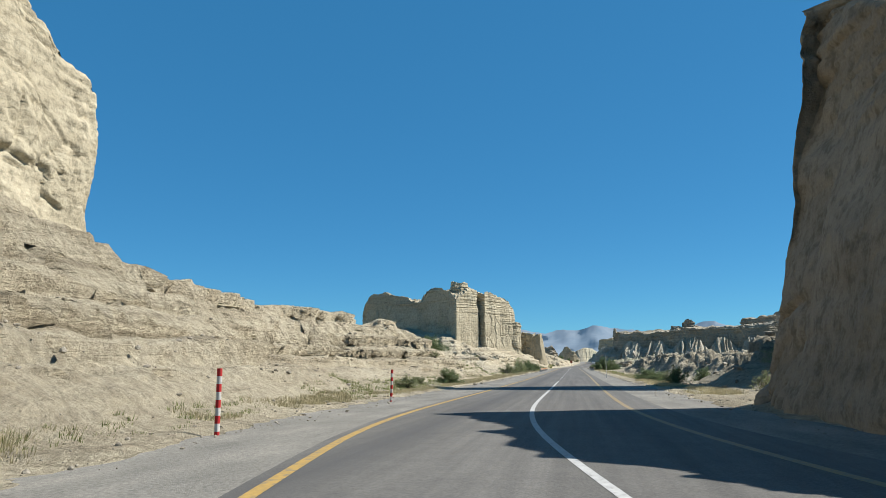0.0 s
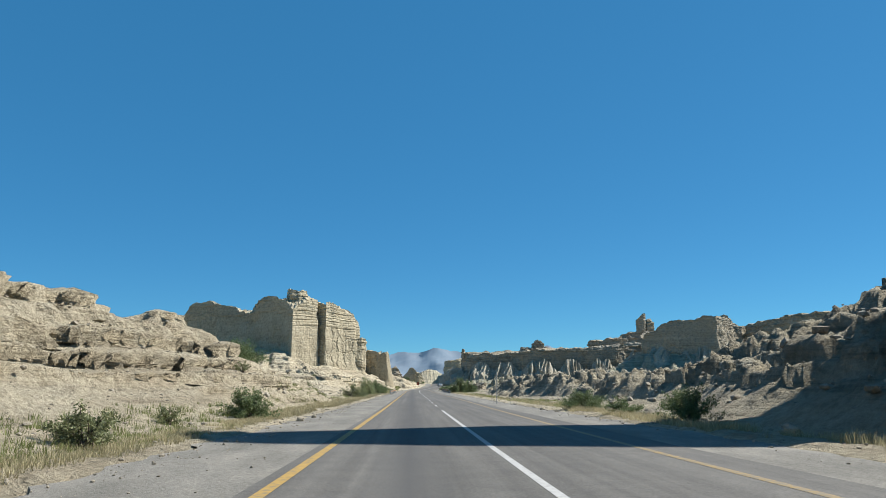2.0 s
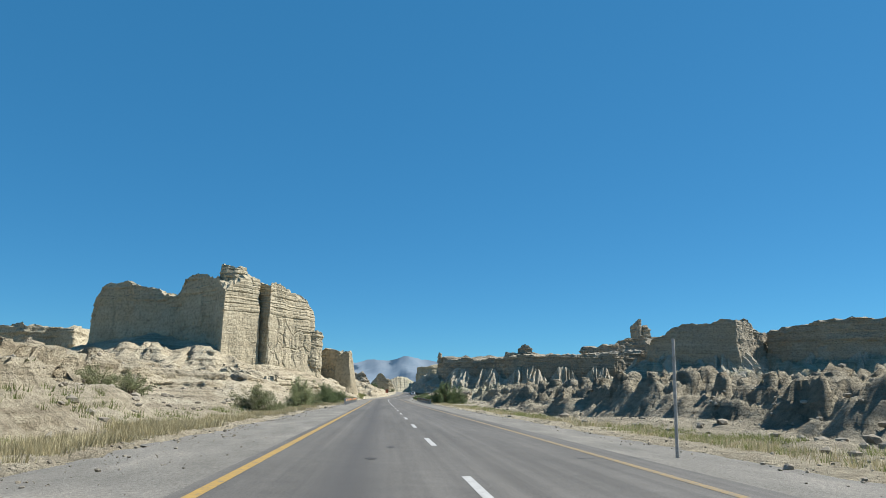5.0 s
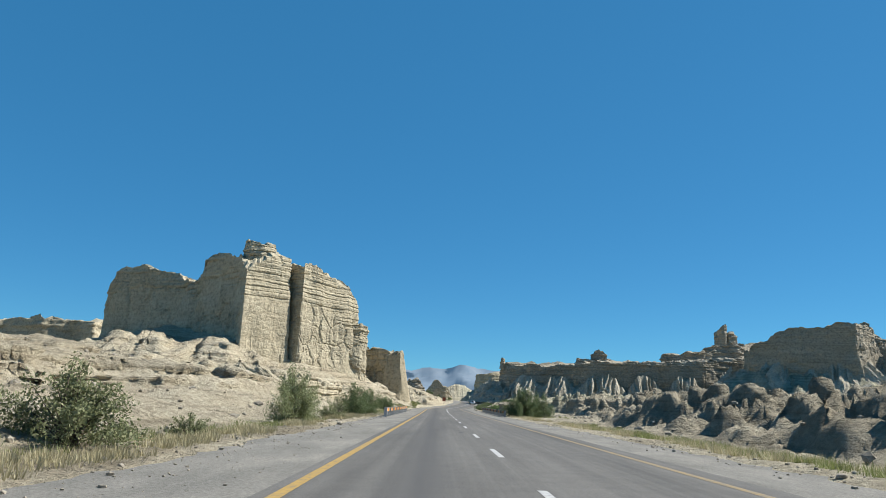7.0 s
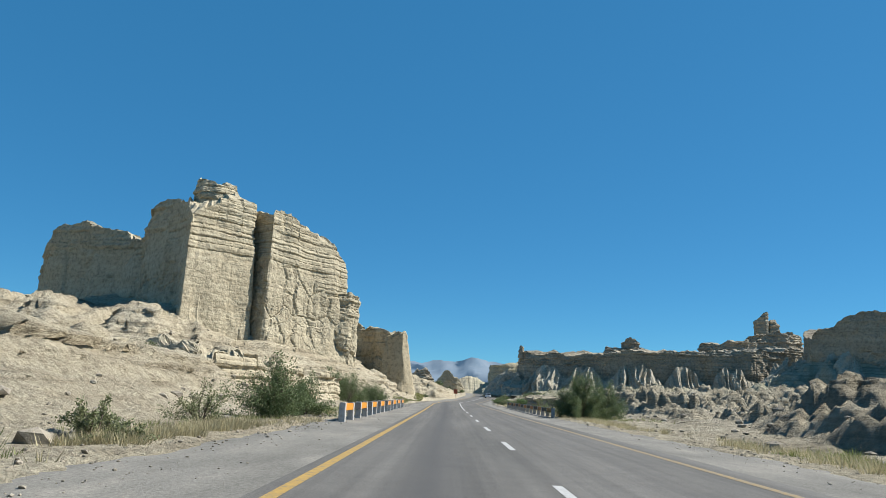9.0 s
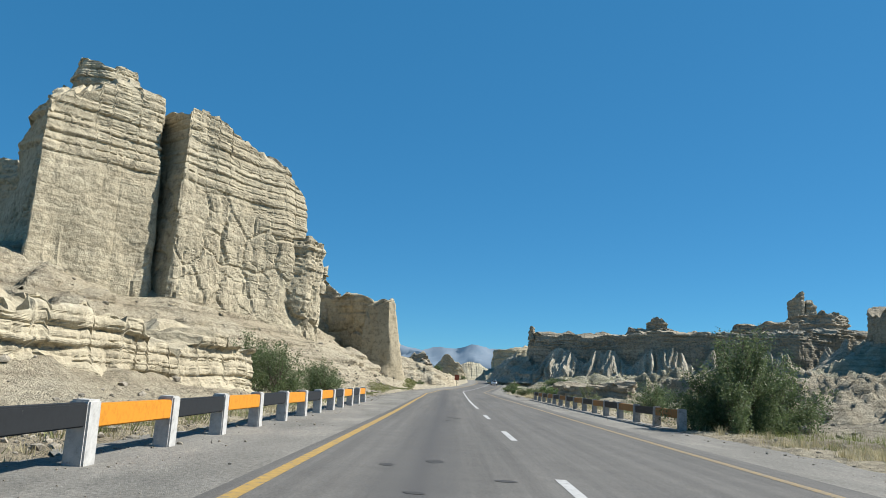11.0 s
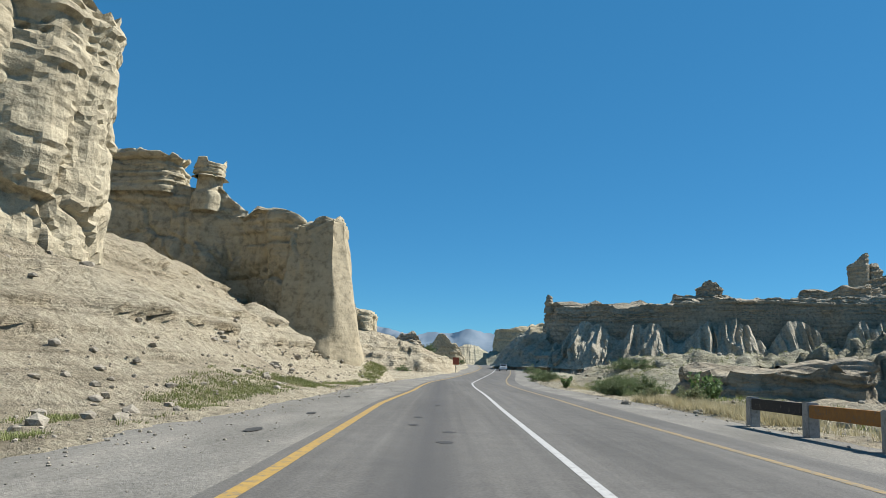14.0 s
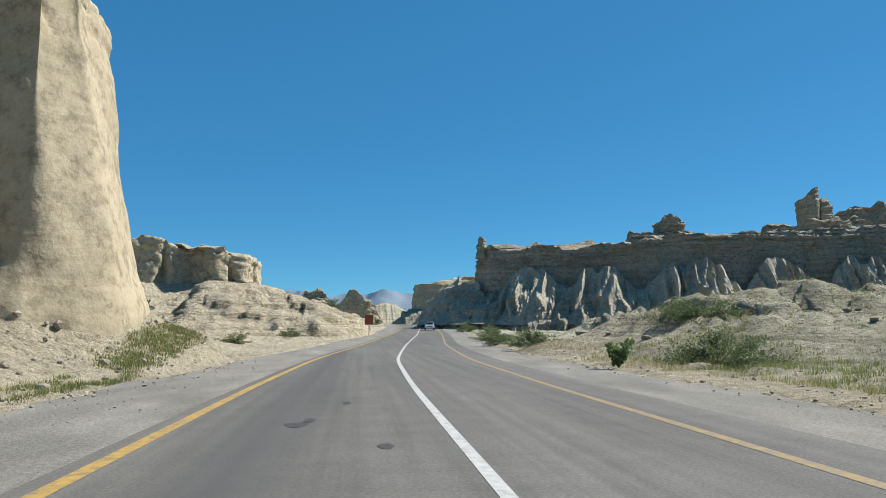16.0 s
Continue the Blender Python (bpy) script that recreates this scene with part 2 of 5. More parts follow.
def terrain(x, y):
    """Height of the ground sheet."""
    x, y = np.broadcast_arrays(np.asarray(x, float), np.asarray(y, float))
    c, rz = road_x(y), road_z(y)
    d = x - c
    big = fbm(x / 40, y / 40, 0, 3, 21)
    mid = fbm(x / 9, y / 9, 0, 4, 31)
    # left bank
    foot = np.interp(y, (0, 20, 60, 110, 150, 260, 300, 330), (7.8, 7.7, 8.3, 8.4, 9.5, 9.5, 8.5, 9)) + 0.4 * mid
    u = -d - foot
    top = np.interp(y, (-60, 30, 48, 62, 92, 104, 114, 126, 150, 168), (9, 8.0, 7.2, 7.0, 6.3, 5.0, 3.3, 2.0, 1.4, 0.9))
    near = smooth(46, 33, y)
    late = smooth(66, 80, y)
    wob = u + 1.6 * fbm(x / 7, y / 7, 0, 3, 77)
    bank_two = 2.3 * smooth(0.5, 5.0, wob) * np.clip(top / 5, 0, 1) + np.clip(top - 2.3, 0, 9) * smooth(5.0, 13.5, wob)
    bank_far = 2.3 * smooth(0, 10, u) * np.clip(top / 6.5, 0, 1) + np.clip(top - 2.3, 0, 9) * smooth(10.0, 15.5, u + 1.6 * fbm(x / 7, y / 7, 0, 3, 77))
    bank_far = bank_far * (1 - late) + bank_two * late
    bank_near = np.clip(u * 0.56, 0, 12) * smooth(-1, 3, u)
    bank = bank_far * (1 - near) + np.minimum(bank_near, 11) * near
    bank = bank + 0.4 * mid * smooth(2, 9, u) * np.clip(top / 6, 0, 1)
    gul = smooth(100, 118, y) * smooth(262, 225, y) * smooth(1.5, 9, u)
    kn = np.abs(vnoise(x / 5.5, y / 5.0, 0, 93)) ** 0.8
    hub = np.hypot(x + 44, y - 268)
    ray = np.arctan2(y - 268, x + 44) * 26
    rill = (0.5 - np.abs(vnoise(ray / 2.2 + 0.3 * mid, hub / 22, 0, 161))) * 2.8 + (0.5 - np.abs(vnoise(ray / 0.9, hub / 9, 0, 162))) * 1.1
    bank = np.maximum(bank, gul * (0.5 + 0.11 * np.clip(u, 0, 45) + 0.6 * kn + rill + 0.4 * mid))
    # right flats, falling from the verge, then eroded hummocks
    v = d - np.interp(y, (0, 40, 90, 130, 200, 260, 300), (8, 7.5, 8, 7.6, 7.6, 7.6, 8))
    wash = np.interp(y, (40, 90, 110, 190, 206, 250, 268, 300), (0.2, -0.3, -0.7, -0.9, -2.2, -2.2, -0.6, -0.3))
    right = wash * smooth(0, 4, v)
    humm = np.interp(y, (70, 90, 115, 330, 400), (0.3, 1.8, 2.7, 2.9, 1.5))
    field = smooth(3.0, 9, v + 2.5 * fbm(x / 12, y / 12, 0, 2, 5) - np.interp(y, (80, 100, 130, 150, 190, 205, 250, 300, 360), (7, 5.5, 4, 0.5, 1.5, 8, 14, 10, 12)))
    knob = np.abs(vnoise(x / 3.6, y / 3.0, 0, 91)) ** 0.75
    knob2 = np.abs(vnoise(x / 1.5, y / 1.3, 0, 92)) ** 0.8
    groove = smooth(0.78, 1.0, 1 - np.abs(vnoise(x / 1.5, y / 1.3, 0, 94))) + 0.6 * smooth(0.75, 1.0, 1 - np.abs(vnoise(x / 0.7, y / 0.6, 0, 95)))
    rise = np.clip(v, 0, 120) * 0.045
    right = right + field * humm * (0.2 + 0.75 * knob + 0.55 * knob2 + 0.25 * big) + field * (rise - 0.6 * groove)
    # second hill on the right
    hill = np.maximum(0, 1 - np.hypot((x - 32) / 21.5, (y - 60) / 33)) * 14
    hill = np.maximum(hill, np.minimum(1, 1.6 * np.maximum(0, 1 - np.hypot((x - 48) / 30, (y - 97) / 26))) * 5.5)
    mound = np.clip(1.6 * (1 - np.hypot((x - 31) / 23, (y - 307) / 21)), 0, 1) * 3.3
    right = np.maximum(right, mound * (1 + 0.15 * mid))
    right = right + hill * (1 + 0.2 * mid) + smooth(0.3, 3, hill) * (0.7 * ridged(x / 4.2, y / 4.2, 0, 3, 33) - 0.5) + 0.25 * mid * smooth(1, 6, v)
    h = np.where(d < 0, bank, right)
    # talus round the rocks
    rubble = ridged(x / 3.4, y / 3.4, 0, 3, 57) * 0.5 + fbm(x / 7, y / 7, 0, 3, 58)
    wx = x + 1.5 * fbm(x / 6, y / 6, 0, 2, 63)
    flute = 1 - np.abs(vnoise(wx / 2.6, y / 26, 0, 64)) * 2 + 0.5 * (1 - np.abs(vnoise(wx / 1.2, y / 14, 0, 65)) * 2)
    lobes = fbm(x / 13, y / 40, 0, 2, 66)
    for pts, base, slope, amp in ((BUTTE, 9.0, 0.40, 1.7), (WALL_FOOT, 5.6, 0.6, 0.5), (PILLAR, 2.6, 0.55, 0.3), (LONG_MESA, 2.5, 0.4, -0.6), (MESA_BLOCK, 15.0, 0.5, -2.2),
                                  (BACK_MESA, 17, 0.45, -2.4), (GATE, 7, 0.5, 0.8), (APRON, 6.6, 0.7, 0.3), (FAR_WALL, 6.5, 0.4, 0.8), (LEFT_BACK, 13, 0.35, 1.2), (RIGHT_CLIFF, 0.3, 0.8, 0.15), (BLOCK, 0.3, 0.3, 0.2)):
        p = poly_distance(x, y, pts)
        q = np.clip(p, -2, 1e9)
        if pts is BUTTE:
            base = np.interp(x, (-75, -58, -40, -30, -22, -16), (13, 15.5, 11.2, 8.0, 6.8, 5.4))
            spoke = np.arctan2(y - 268, x + 44) * 30
            gully = 0.5 + 2.2 * (0.5 - np.abs(vnoise(spoke / 3.4, q / 30, 0, 151))) + 1.1 * (0.45 - np.abs(vnoise(spoke / 1.3, q / 14, 0, 152))) + 0.3 * big
        if amp > 0:
            fan = base - slope * q + amp * (gully * np.interp(y, (228, 244), (1, 0.15)) if pts is BUTTE else rubble) * smooth(0, 5, q)
        else:
            fan = base - 1.0 + 2.2 * lobes - slope * q - amp * (flute - 0.6) * smooth(-0.5, 2.5, q) * smooth(22, 9, q)
        h = np.where(q < 60, np.maximum(h, np.where(fan > -1, fan, -9)), h)
    for cx, cy, hh, r in ((-15.5, 287.5, 5.0, 8.0), (-45, 430, 9, 22), (12, 640, 14, 30), (-60, 560, 16, 40), (60, 640, 16, 45)):
        rr = np.hypot(x - cx, y - cy)
        h = np.maximum(h, hh - rr * hh / r * (1 + 0.15 * mid) + 0.8 * mid)
    # ledges in the bedded slopes
    step = 1.15
    warp = 0.5 * big + 0.12 * mid
    k = (h + warp) / step
    led = (np.floor(k) + smooth(0.66, 0.95, k - np.floor(k))) * step
    mix = np.where(d < 0, np.interp(y, (30, 150, 175, 245, 262), (0.85, 0.85, 0.35, 0.3, 0.12)), np.where(y < 130, 0.7, 0.25)) * smooth(0.8, 2.2, h)
    h = h * (1 - mix) + (led - warp) * mix
    bv, bg = cells(x / 1.6 + 0.3 * mid, y / 2.3, 17)
    bv2, bg2 = cells(x / 0.75, y / 0.95, 19)
    block = 0.28 * bv - 0.3 * smooth(0.16, 0.0, bg) + 0.11 * bv2 - 0.09 * smooth(0.15, 0.0, bg2)
    h = h + block * smooth(0.7, 2.4, h) * np.where(d < 0, np.interp(y, (40, 140, 230, 262), (0.1, 0.14, 0.5, 0.12)), 1.0)
    rough = 0.16 * fbm(x / 1.7, y / 1.7, 0, 4, 71) + np.where(d < 0, 0.16, 0.55) * np.maximum(0, fbm(x / 3.1, y / 3.1, 0, 3, 72)) * smooth(0.5, 3, h)
    h = h + rough * smooth(0.1, 3.0, np.minimum(u, 9) * (d < 0) + np.maximum(v, 0) * (d >= 0))
    level = (1 - smooth(7.0, 13.0, -d)) * smooth(228, 242, y) * smooth(300, 286, y)
    h = np.where(d < 0, h * (1 - 0.85 * level), h)
    far = smooth(500, 900, np.hypot(x, y - 200))
    h = h * (1 - far) + far * 3.0
    flat = smooth(7.4, 6.3, np.abs(d))
    verge = smooth(6.2, 6.8, np.abs(d)) * smooth(10, 7.0, np.abs(d)) * (0.05 + 0.06 * fbm(x / 1.1, y / 1.1, 0, 3, 44))
    return rz * smooth(60, 20, np.abs(d)) + h * (1 - flat) - 0.12 * flat + verge


def ground_z(x, y):
    return float(terrain(np.array([x]), np.array([y]))[0])


# ---- materials ----
def material(name, rough=0.9):
    m = bpy.data.materials.new(name)
    m.use_nodes = True
    t = m.node_tree
    b = t.nodes["Principled BSDF"]
    b.inputs["Roughness"].default_value = rough
    b.inputs["Specular IOR Level"].default_value = 0.25
    return m, t, b


def n_noise(t, scale, detail=4, rough=0.55, vec=None, distortion=0.0):
    n = t.nodes.new("ShaderNodeTexNoise")
    n.inputs["Scale"].default_value = scale
    n.inputs["Detail"].default_value = detail
    n.inputs["Roughness"].default_value = rough
    n.inputs["Distortion"].default_value = distortion
    if vec is not None:
        t.links.new(vec, n.inputs["Vector"])
    return n.outputs["Fac"]


def n_ramp(t, fac, stops):
    r = t.nodes.new("ShaderNodeValToRGB")
    el = r.color_ramp.elements
    while len(el) < len(stops):
        el.new(0.5)
    for e, (p, c) in zip(el, stops):
        e.position, e.color = p, (*c, 1)
    t.links.new(fac, r.inputs["Fac"])
    return r.outputs["Color"]


def n_mix(t, fac, a, b, mode="MIX"):
    m = t.nodes.new("ShaderNodeMix")
    m.data_type, m.blend_type = "RGBA", mode
    for sock, val in ((m.inputs[0], fac), (m.inputs[6], a), (m.inputs[7], b)):
        if isinstance(val, (int, float)):
            sock.default_value = val
        elif isinstance(val, tuple):
            sock.default_value = (*val, 1)
        else:
            t.links.new(val, sock)
    return m.outputs[2]


def n_math(t, op, a, b=0.0):
    m = t.nodes.new("ShaderNodeMath")
    m.operation = op
    for sock, val in ((m.inputs[0], a), (m.inputs[1], b)):
        if isinstance(val, (int, float)):
            sock.default_value = val
        else:
            t.links.new(val, sock)
    return m.outputs[0]


def n_bump(t, b, height, strength, dist):
    n = t.nodes.new("ShaderNodeBump")
    n.inputs["Strength"].default_value = strength
    n.inputs["Distance"].default_value = dist
    t.links.new(height, n.inputs["Height"])
    t.links.new(n.outputs["Normal"], b.inputs["Normal"])


def n_pos(t):
    return t.nodes.new("ShaderNodeNewGeometry").outputs["Position"]


def n_scaled(t, vec, s):
    m = t.nodes.new("ShaderNodeMapping")
    m.inputs["Scale"].default_value = s
    t.links.new(vec, m.inputs["Vector"])
    return m.outputs["Vector"]


def rock_material(name, dark, midc, light, bands=0.5, bump=0.7, beds=0.3):
    m, t, b = material(name, 0.95)
    b.inputs["Specular IOR Level"].default_value = 0.1
    p = n_pos(t)
    base = n_ramp(t, n_noise(t, 0.12, 6, 0.6, p), [(0.3, dark), (0.5, midc), (0.7, light)])
    bed = n_noise(t, 1.0, 5, 0.65, n_scaled(t, p, (0.05, 0.05, 1.6)), 0.3)
    col = n_mix(t, bands, base, n_ramp(t, bed, [(0.32, dark), (0.5, midc), (0.68, light)]))
    spots = n_ramp(t, n_noise(t, 1.7, 8, 0.72, p), [(0.38, (0.56, 0.55, 0.53)), (0.5, (1.0, 0.99, 0.98)), (0.63, (1.15, 1.14, 1.12))])
    col = n_mix(t, 0.8, col, spots, "MULTIPLY")
    grit = n_ramp(t, n_noise(t, 14, 3, 0.7, p), [(0.3, (0.82, 0.81, 0.8)), (0.65, (1.06, 1.06, 1.06))])
    col = n_mix(t, 0.7, col, grit, "MULTIPLY")
    t.links.new(col, b.inputs["Base Color"])
    vor = t.nodes.new("ShaderNodeTexVoronoi")
    vor.feature = "DISTANCE_TO_EDGE"
    vor.inputs["Scale"].default_value = 0.42
    warp = t.nodes.new("ShaderNodeTexNoise")
    warp.inputs["Scale"].default_value = 1.3
    warp.inputs["Detail"].default_value = 4
    t.links.new(p, warp.inputs["Vector"])
    add = t.nodes.new("ShaderNodeVectorMath")
    add.operation = "ADD"
    t.links.new(n_scaled(t, p, (0.8, 0.8, 1.5)), add.inputs[0])
    t.links.new(warp.outputs["Color"], add.inputs[1])
    t.links.new(add.outputs[0], vor.inputs["Vector"])
    crackh = n_math(t, "MINIMUM", n_math(t, "MULTIPLY", vor.outputs["Distance"], 9.0), 1.0)
    hgt = n_math(t, "ADD", n_math(t, "MULTIPLY", n_noise(t, 0.9, 10, 0.62, p), 0.9), n_math(t, "MULTIPLY", n_noise(t, 1.3, 8, 0.66, n_scaled(t, p, (0.3, 0.3, 1.7))), beds))
    hgt = n_math(t, "ADD", hgt, n_math(t, "MULTIPLY", crackh, 0.1))
    n_bump(t, b, hgt, bump, 0.7)
    return m


SAND_ROCK = rock_material("sandstone", (0.292, 0.253, 0.177), (0.373, 0.331, 0.240), (0.438, 0.396, 0.294), 0.45, 0.5, 0.35)
SMOOTH_ROCK = rock_material("smooth_sandstone", (0.292, 0.248, 0.168), (0.350, 0.303, 0.212), (0.402, 0.350, 0.256), 0.25, 0.2, 0.2)
PALE_CLAY = rock_material("pale_clay", (0.27, 0.245, 0.188), (0.35, 0.32, 0.254), (0.42, 0.39, 0.315), 0.2, 0.7)
# sandstone for the right cliff, its shade put into a darker, browner colour
SHADE_ROCK = rock_material("shade_toned_sandstone", (0.20, 0.168, 0.122), (0.26, 0.222, 0.166), (0.32, 0.275, 0.21), 0.3, 0.6, 0.3)
GREY_ROCK = rock_material("grey_clay_stone", (0.219, 0.190, 0.142), (0.318, 0.281, 0.215), (0.409, 0.369, 0.292), 0.6, 0.9, 0.7)
# aerial haze is put in as blue base colour and a faint glow
HAZED_ROCK, _t, _b = material("haze_tinted_rock", 1.0)
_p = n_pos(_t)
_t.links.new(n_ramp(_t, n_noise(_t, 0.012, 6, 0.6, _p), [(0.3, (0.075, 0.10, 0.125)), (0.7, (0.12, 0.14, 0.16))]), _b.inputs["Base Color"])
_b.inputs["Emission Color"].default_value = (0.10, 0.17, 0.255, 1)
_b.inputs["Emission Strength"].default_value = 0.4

GROUND, _t, _b = material("desert_ground", 0.95)
_b.inputs["Specular IOR Level"].default_value = 0.1
_p = n_pos(_t)
_sep = _t.nodes.new("ShaderNodeSeparateXYZ")
_t.links.new(_p, _sep.inputs[0])
_c1 = n_ramp(_t, n_noise(_t, 0.1, 6, 0.6, _p), [(0.3, (0.350, 0.303, 0.224)), (0.5, (0.418, 0.370, 0.277)), (0.7, (0.470, 0.423, 0.325))])
_c2 = n_ramp(_t, n_noise(_t, 0.14, 6, 0.6, _p), [(0.3, (0.214, 0.193, 0.147)), (0.5, (0.315, 0.285, 0.221)), (0.72, (0.416, 0.380, 0.301))])
_side = _t.nodes.new("ShaderNodeMapRange")
_side.inputs["From Min"].default_value, _side.inputs["From Max"].default_value = 4.0, 16.0
_t.links.new(_sep.outputs["X"], _side.inputs["Value"])
_past = _t.nodes.new("ShaderNodeMapRange")
_past.inputs["From Min"].default_value, _past.inputs["From Max"].default_value = 276.0, 290.0
_t.links.new(_sep.outputs["Y"], _past.inputs["Value"])
_c2 = n_mix(_t, _past.outputs[0], _c2, n_ramp(_t, n_noise(_t, 0.3, 6, 0.6, _p), [(0.35, (0.248, 0.236, 0.172)), (0.5, (0.342, 0.326, 0.248)), (0.7, (0.401, 0.378, 0.301))]))
_col = n_mix(_t, _side.outputs[0], _c1, _c2)
_bed = n_ramp(_t, n_noise(_t, 1.0, 5, 0.65, n_scaled(_t, _p, (0.06, 0.06, 2.2)), 0.3), [(0.36, (0.58, 0.56, 0.53)), (0.46, (1.0, 0.99, 0.97)), (0.65, (1.13, 1.12, 1.10))])
_col = n_mix(_t, 0.75, _col, _bed, "MULTIPLY")
_col = n_mix(_t, 0.8, _col, n_ramp(_t, n_noise(_t, 2.6, 6, 0.7, _p), [(0.38, (0.70, 0.69, 0.67)), (0.52, (1.0, 1.0, 0.99)), (0.62, (1.14, 1.13, 1.11))]), "MULTIPLY")
_col = n_mix(_t, 0.8, _col, n_ramp(_t, n_noise(_t, 17, 3, 0.7, _p), [(0.3, (0.78, 0.77, 0.76)), (0.65, (1.08, 1.08, 1.07))]), "MULTIPLY")
_t.links.new(_col, _b.inputs["Base Color"])
n_bump(_t, _b, n_math(_t, "ADD", n_noise(_t, 1.5, 9, 0.66, _p), n_math(_t, "ADD", n_math(_t, "MULTIPLY", n_noise(_t, 1.6, 7, 0.68, n_scaled(_t, _p, (0.2, 0.2, 2.6))), 0.5), n_math(_t, "MULTIPLY", n_noise(_t, 4.5, 6, 0.72, _p), 0.4))), 1.0, 0.6)

ASPHALT, _t, _b = material("worn_asphalt", 0.85)
_p = n_pos(_t)
_sep = _t.nodes.new("ShaderNodeSeparateXYZ")
_t.links.new(_p, _sep.inputs[0])
_c = n_ramp(_t, n_noise(_t, 1.0, 5, 0.6, n_scaled(_t, _p, (0.5, 0.05, 1))), [(0.3, (0.090, 0.086, 0.079)), (0.5, (0.113, 0.107, 0.098)), (0.7, (0.129, 0.123, 0.113))])
_c = n_mix(_t, 0.8, _c, n_ramp(_t, n_noise(_t, 26, 6, 0.85, _p), [(0.36, (0.55, 0.55, 0.55)), (0.64, (1.38, 1.38, 1.37))]), "MULTIPLY")
_c = n_mix(_t, 0.7, _c, n_ramp(_t, n_noise(_t, 1.7, 6, 0.65, _p), [(0.35, (0.85, 0.85, 0.85)), (0.6, (1.05, 1.05, 1.04))]), "MULTIPLY")
_c = n_mix(_t, 0.6, _c, n_ramp(_t, n_noise(_t, 1.0, 4, 0.6, n_scaled(_t, _p, (3.2, 0.035, 1))), [(0.38, (0.76, 0.76, 0.76)), (0.62, (1.14, 1.14, 1.13))]), "MULTIPLY")
_crk = n_ramp(_t, n_noise(_t, 5, 8, 0.75, _p, 1.5), [(0.30, (0.55, 0.55, 0.55)), (0.36, (1, 1, 1))])
_c = n_mix(_t, 0.8, _c, _crk, "MULTIPLY")
_band = n_math(_t, "ABSOLUTE", n_math(_t, "ADD", _sep.outputs["X"], 1.85))
_mr = _t.nodes.new("ShaderNodeMapRange")
_mr.inputs["From Min"].default_value, _mr.inputs["From Max"].default_value = 1.0, 0.2
_t.links.new(n_math(_t, "ADD", _band, n_math(_t, "MULTIPLY", n_noise(_t, 0.3, 3, 0.6, _p), 0.4)), _mr.inputs["Value"])
_c = n_mix(_t, n_math(_t, "MULTIPLY", _mr.outputs[0], 0.85), _c, (0.067, 0.065, 0.063))
_t.links.new(_c, _b.inputs["Base Color"])
n_bump(_t, _b, n_noise(_t, 70, 3, 0.6, _p), 0.5, 0.01)

SHOULDER, _t, _b = material("gravelly_shoulder", 0.95)
_p = n_pos(_t)
_c = n_ramp(_t, n_noise(_t, 1.0, 5, 0.6, n_scaled(_t, _p, (0.8, 0.25, 1))), [(0.3, (0.133, 0.128, 0.114)), (0.55, (0.190, 0.181, 0.161)), (0.75, (0.251, 0.236, 0.205))])
_c = n_mix(_t, 0.9, _c, n_ramp(_t, n_noise(_t, 16, 6, 0.85, _p), [(0.36, (0.55, 0.55, 0.54)), (0.64, (1.38, 1.37, 1.35))]), "MULTIPLY")
_t.links.new(_c, _b.inputs["Base Color"])
n_bump(_t, _b, n_noise(_t, 30, 4, 0.7, _p), 0.7, 0.03)


def paint_material(name, col, worn=0.45, under=(0.17, 0.165, 0.155)):
    m, t, b = material(name, 0.7)
    p = n_pos(t)
    w = n_ramp(t, n_noise(t, 7, 6, 0.75, p), [(worn - 0.08, under), (worn + 0.02, tuple(c * 0.8 for c in col)), (worn + 0.2, col)])
    t.links.new(w, b.inputs["Base Color"])
    return m


YELLOW_LINE = paint_material("yellow_road_paint", (0.394, 0.256, 0.073), 0.47, (0.175, 0.150, 0.102))
YELLOW_FADED = paint_material("faded_yellow_road_paint", (0.307, 0.219, 0.095), 0.52, (0.172, 0.150, 0.110))
WHITE_LINE = paint_material("white_road_paint", (0.423, 0.420, 0.402), 0.42, (0.190, 0.182, 0.168))
WHITE_PAINT = paint_material("white_painted_concrete", (0.467, 0.460, 0.438), 0.40, (0.277, 0.263, 0.241))
BLACK_PAINT = paint_material("black_painted_concrete", (0.016, 0.018, 0.020), 0.34, (0.088, 0.084, 0.080))
ORANGE_PAINT = paint_material("orange_painted_concrete", (0.547, 0.219, 0.018), 0.33, (0.329, 0.182, 0.073))
RED_PAINT = paint_material("red_post_paint", (0.365, 0.022, 0.022), 0.3, (0.219, 0.146, 0.131))


def leaf_material(name, a, b_, c):
    m, t, b = material(name, 0.6)
    g = t.nodes.new("ShaderNodeNewGeometry")
    col = n_ramp(t, g.outputs["Random Per Island"], [(0.0, a), (0.5, b_), (1.0, c)])
    t.links.new(col, b.inputs["Base Color"])
    tr = t.nodes.new("ShaderNodeBsdfTranslucent")
    t.links.new(col, tr.inputs["Color"])
    mx = t.nodes.new("ShaderNodeMixShader")
    mx.inputs[0].default_value = 0.35
    t.links.new(b.outputs[0], mx.inputs[1])
    t.links.new(tr.outputs[0], mx.inputs[2])
    t.links.new(mx.outputs[0], t.nodes["Material Output"].inputs["Surface"])
    return m


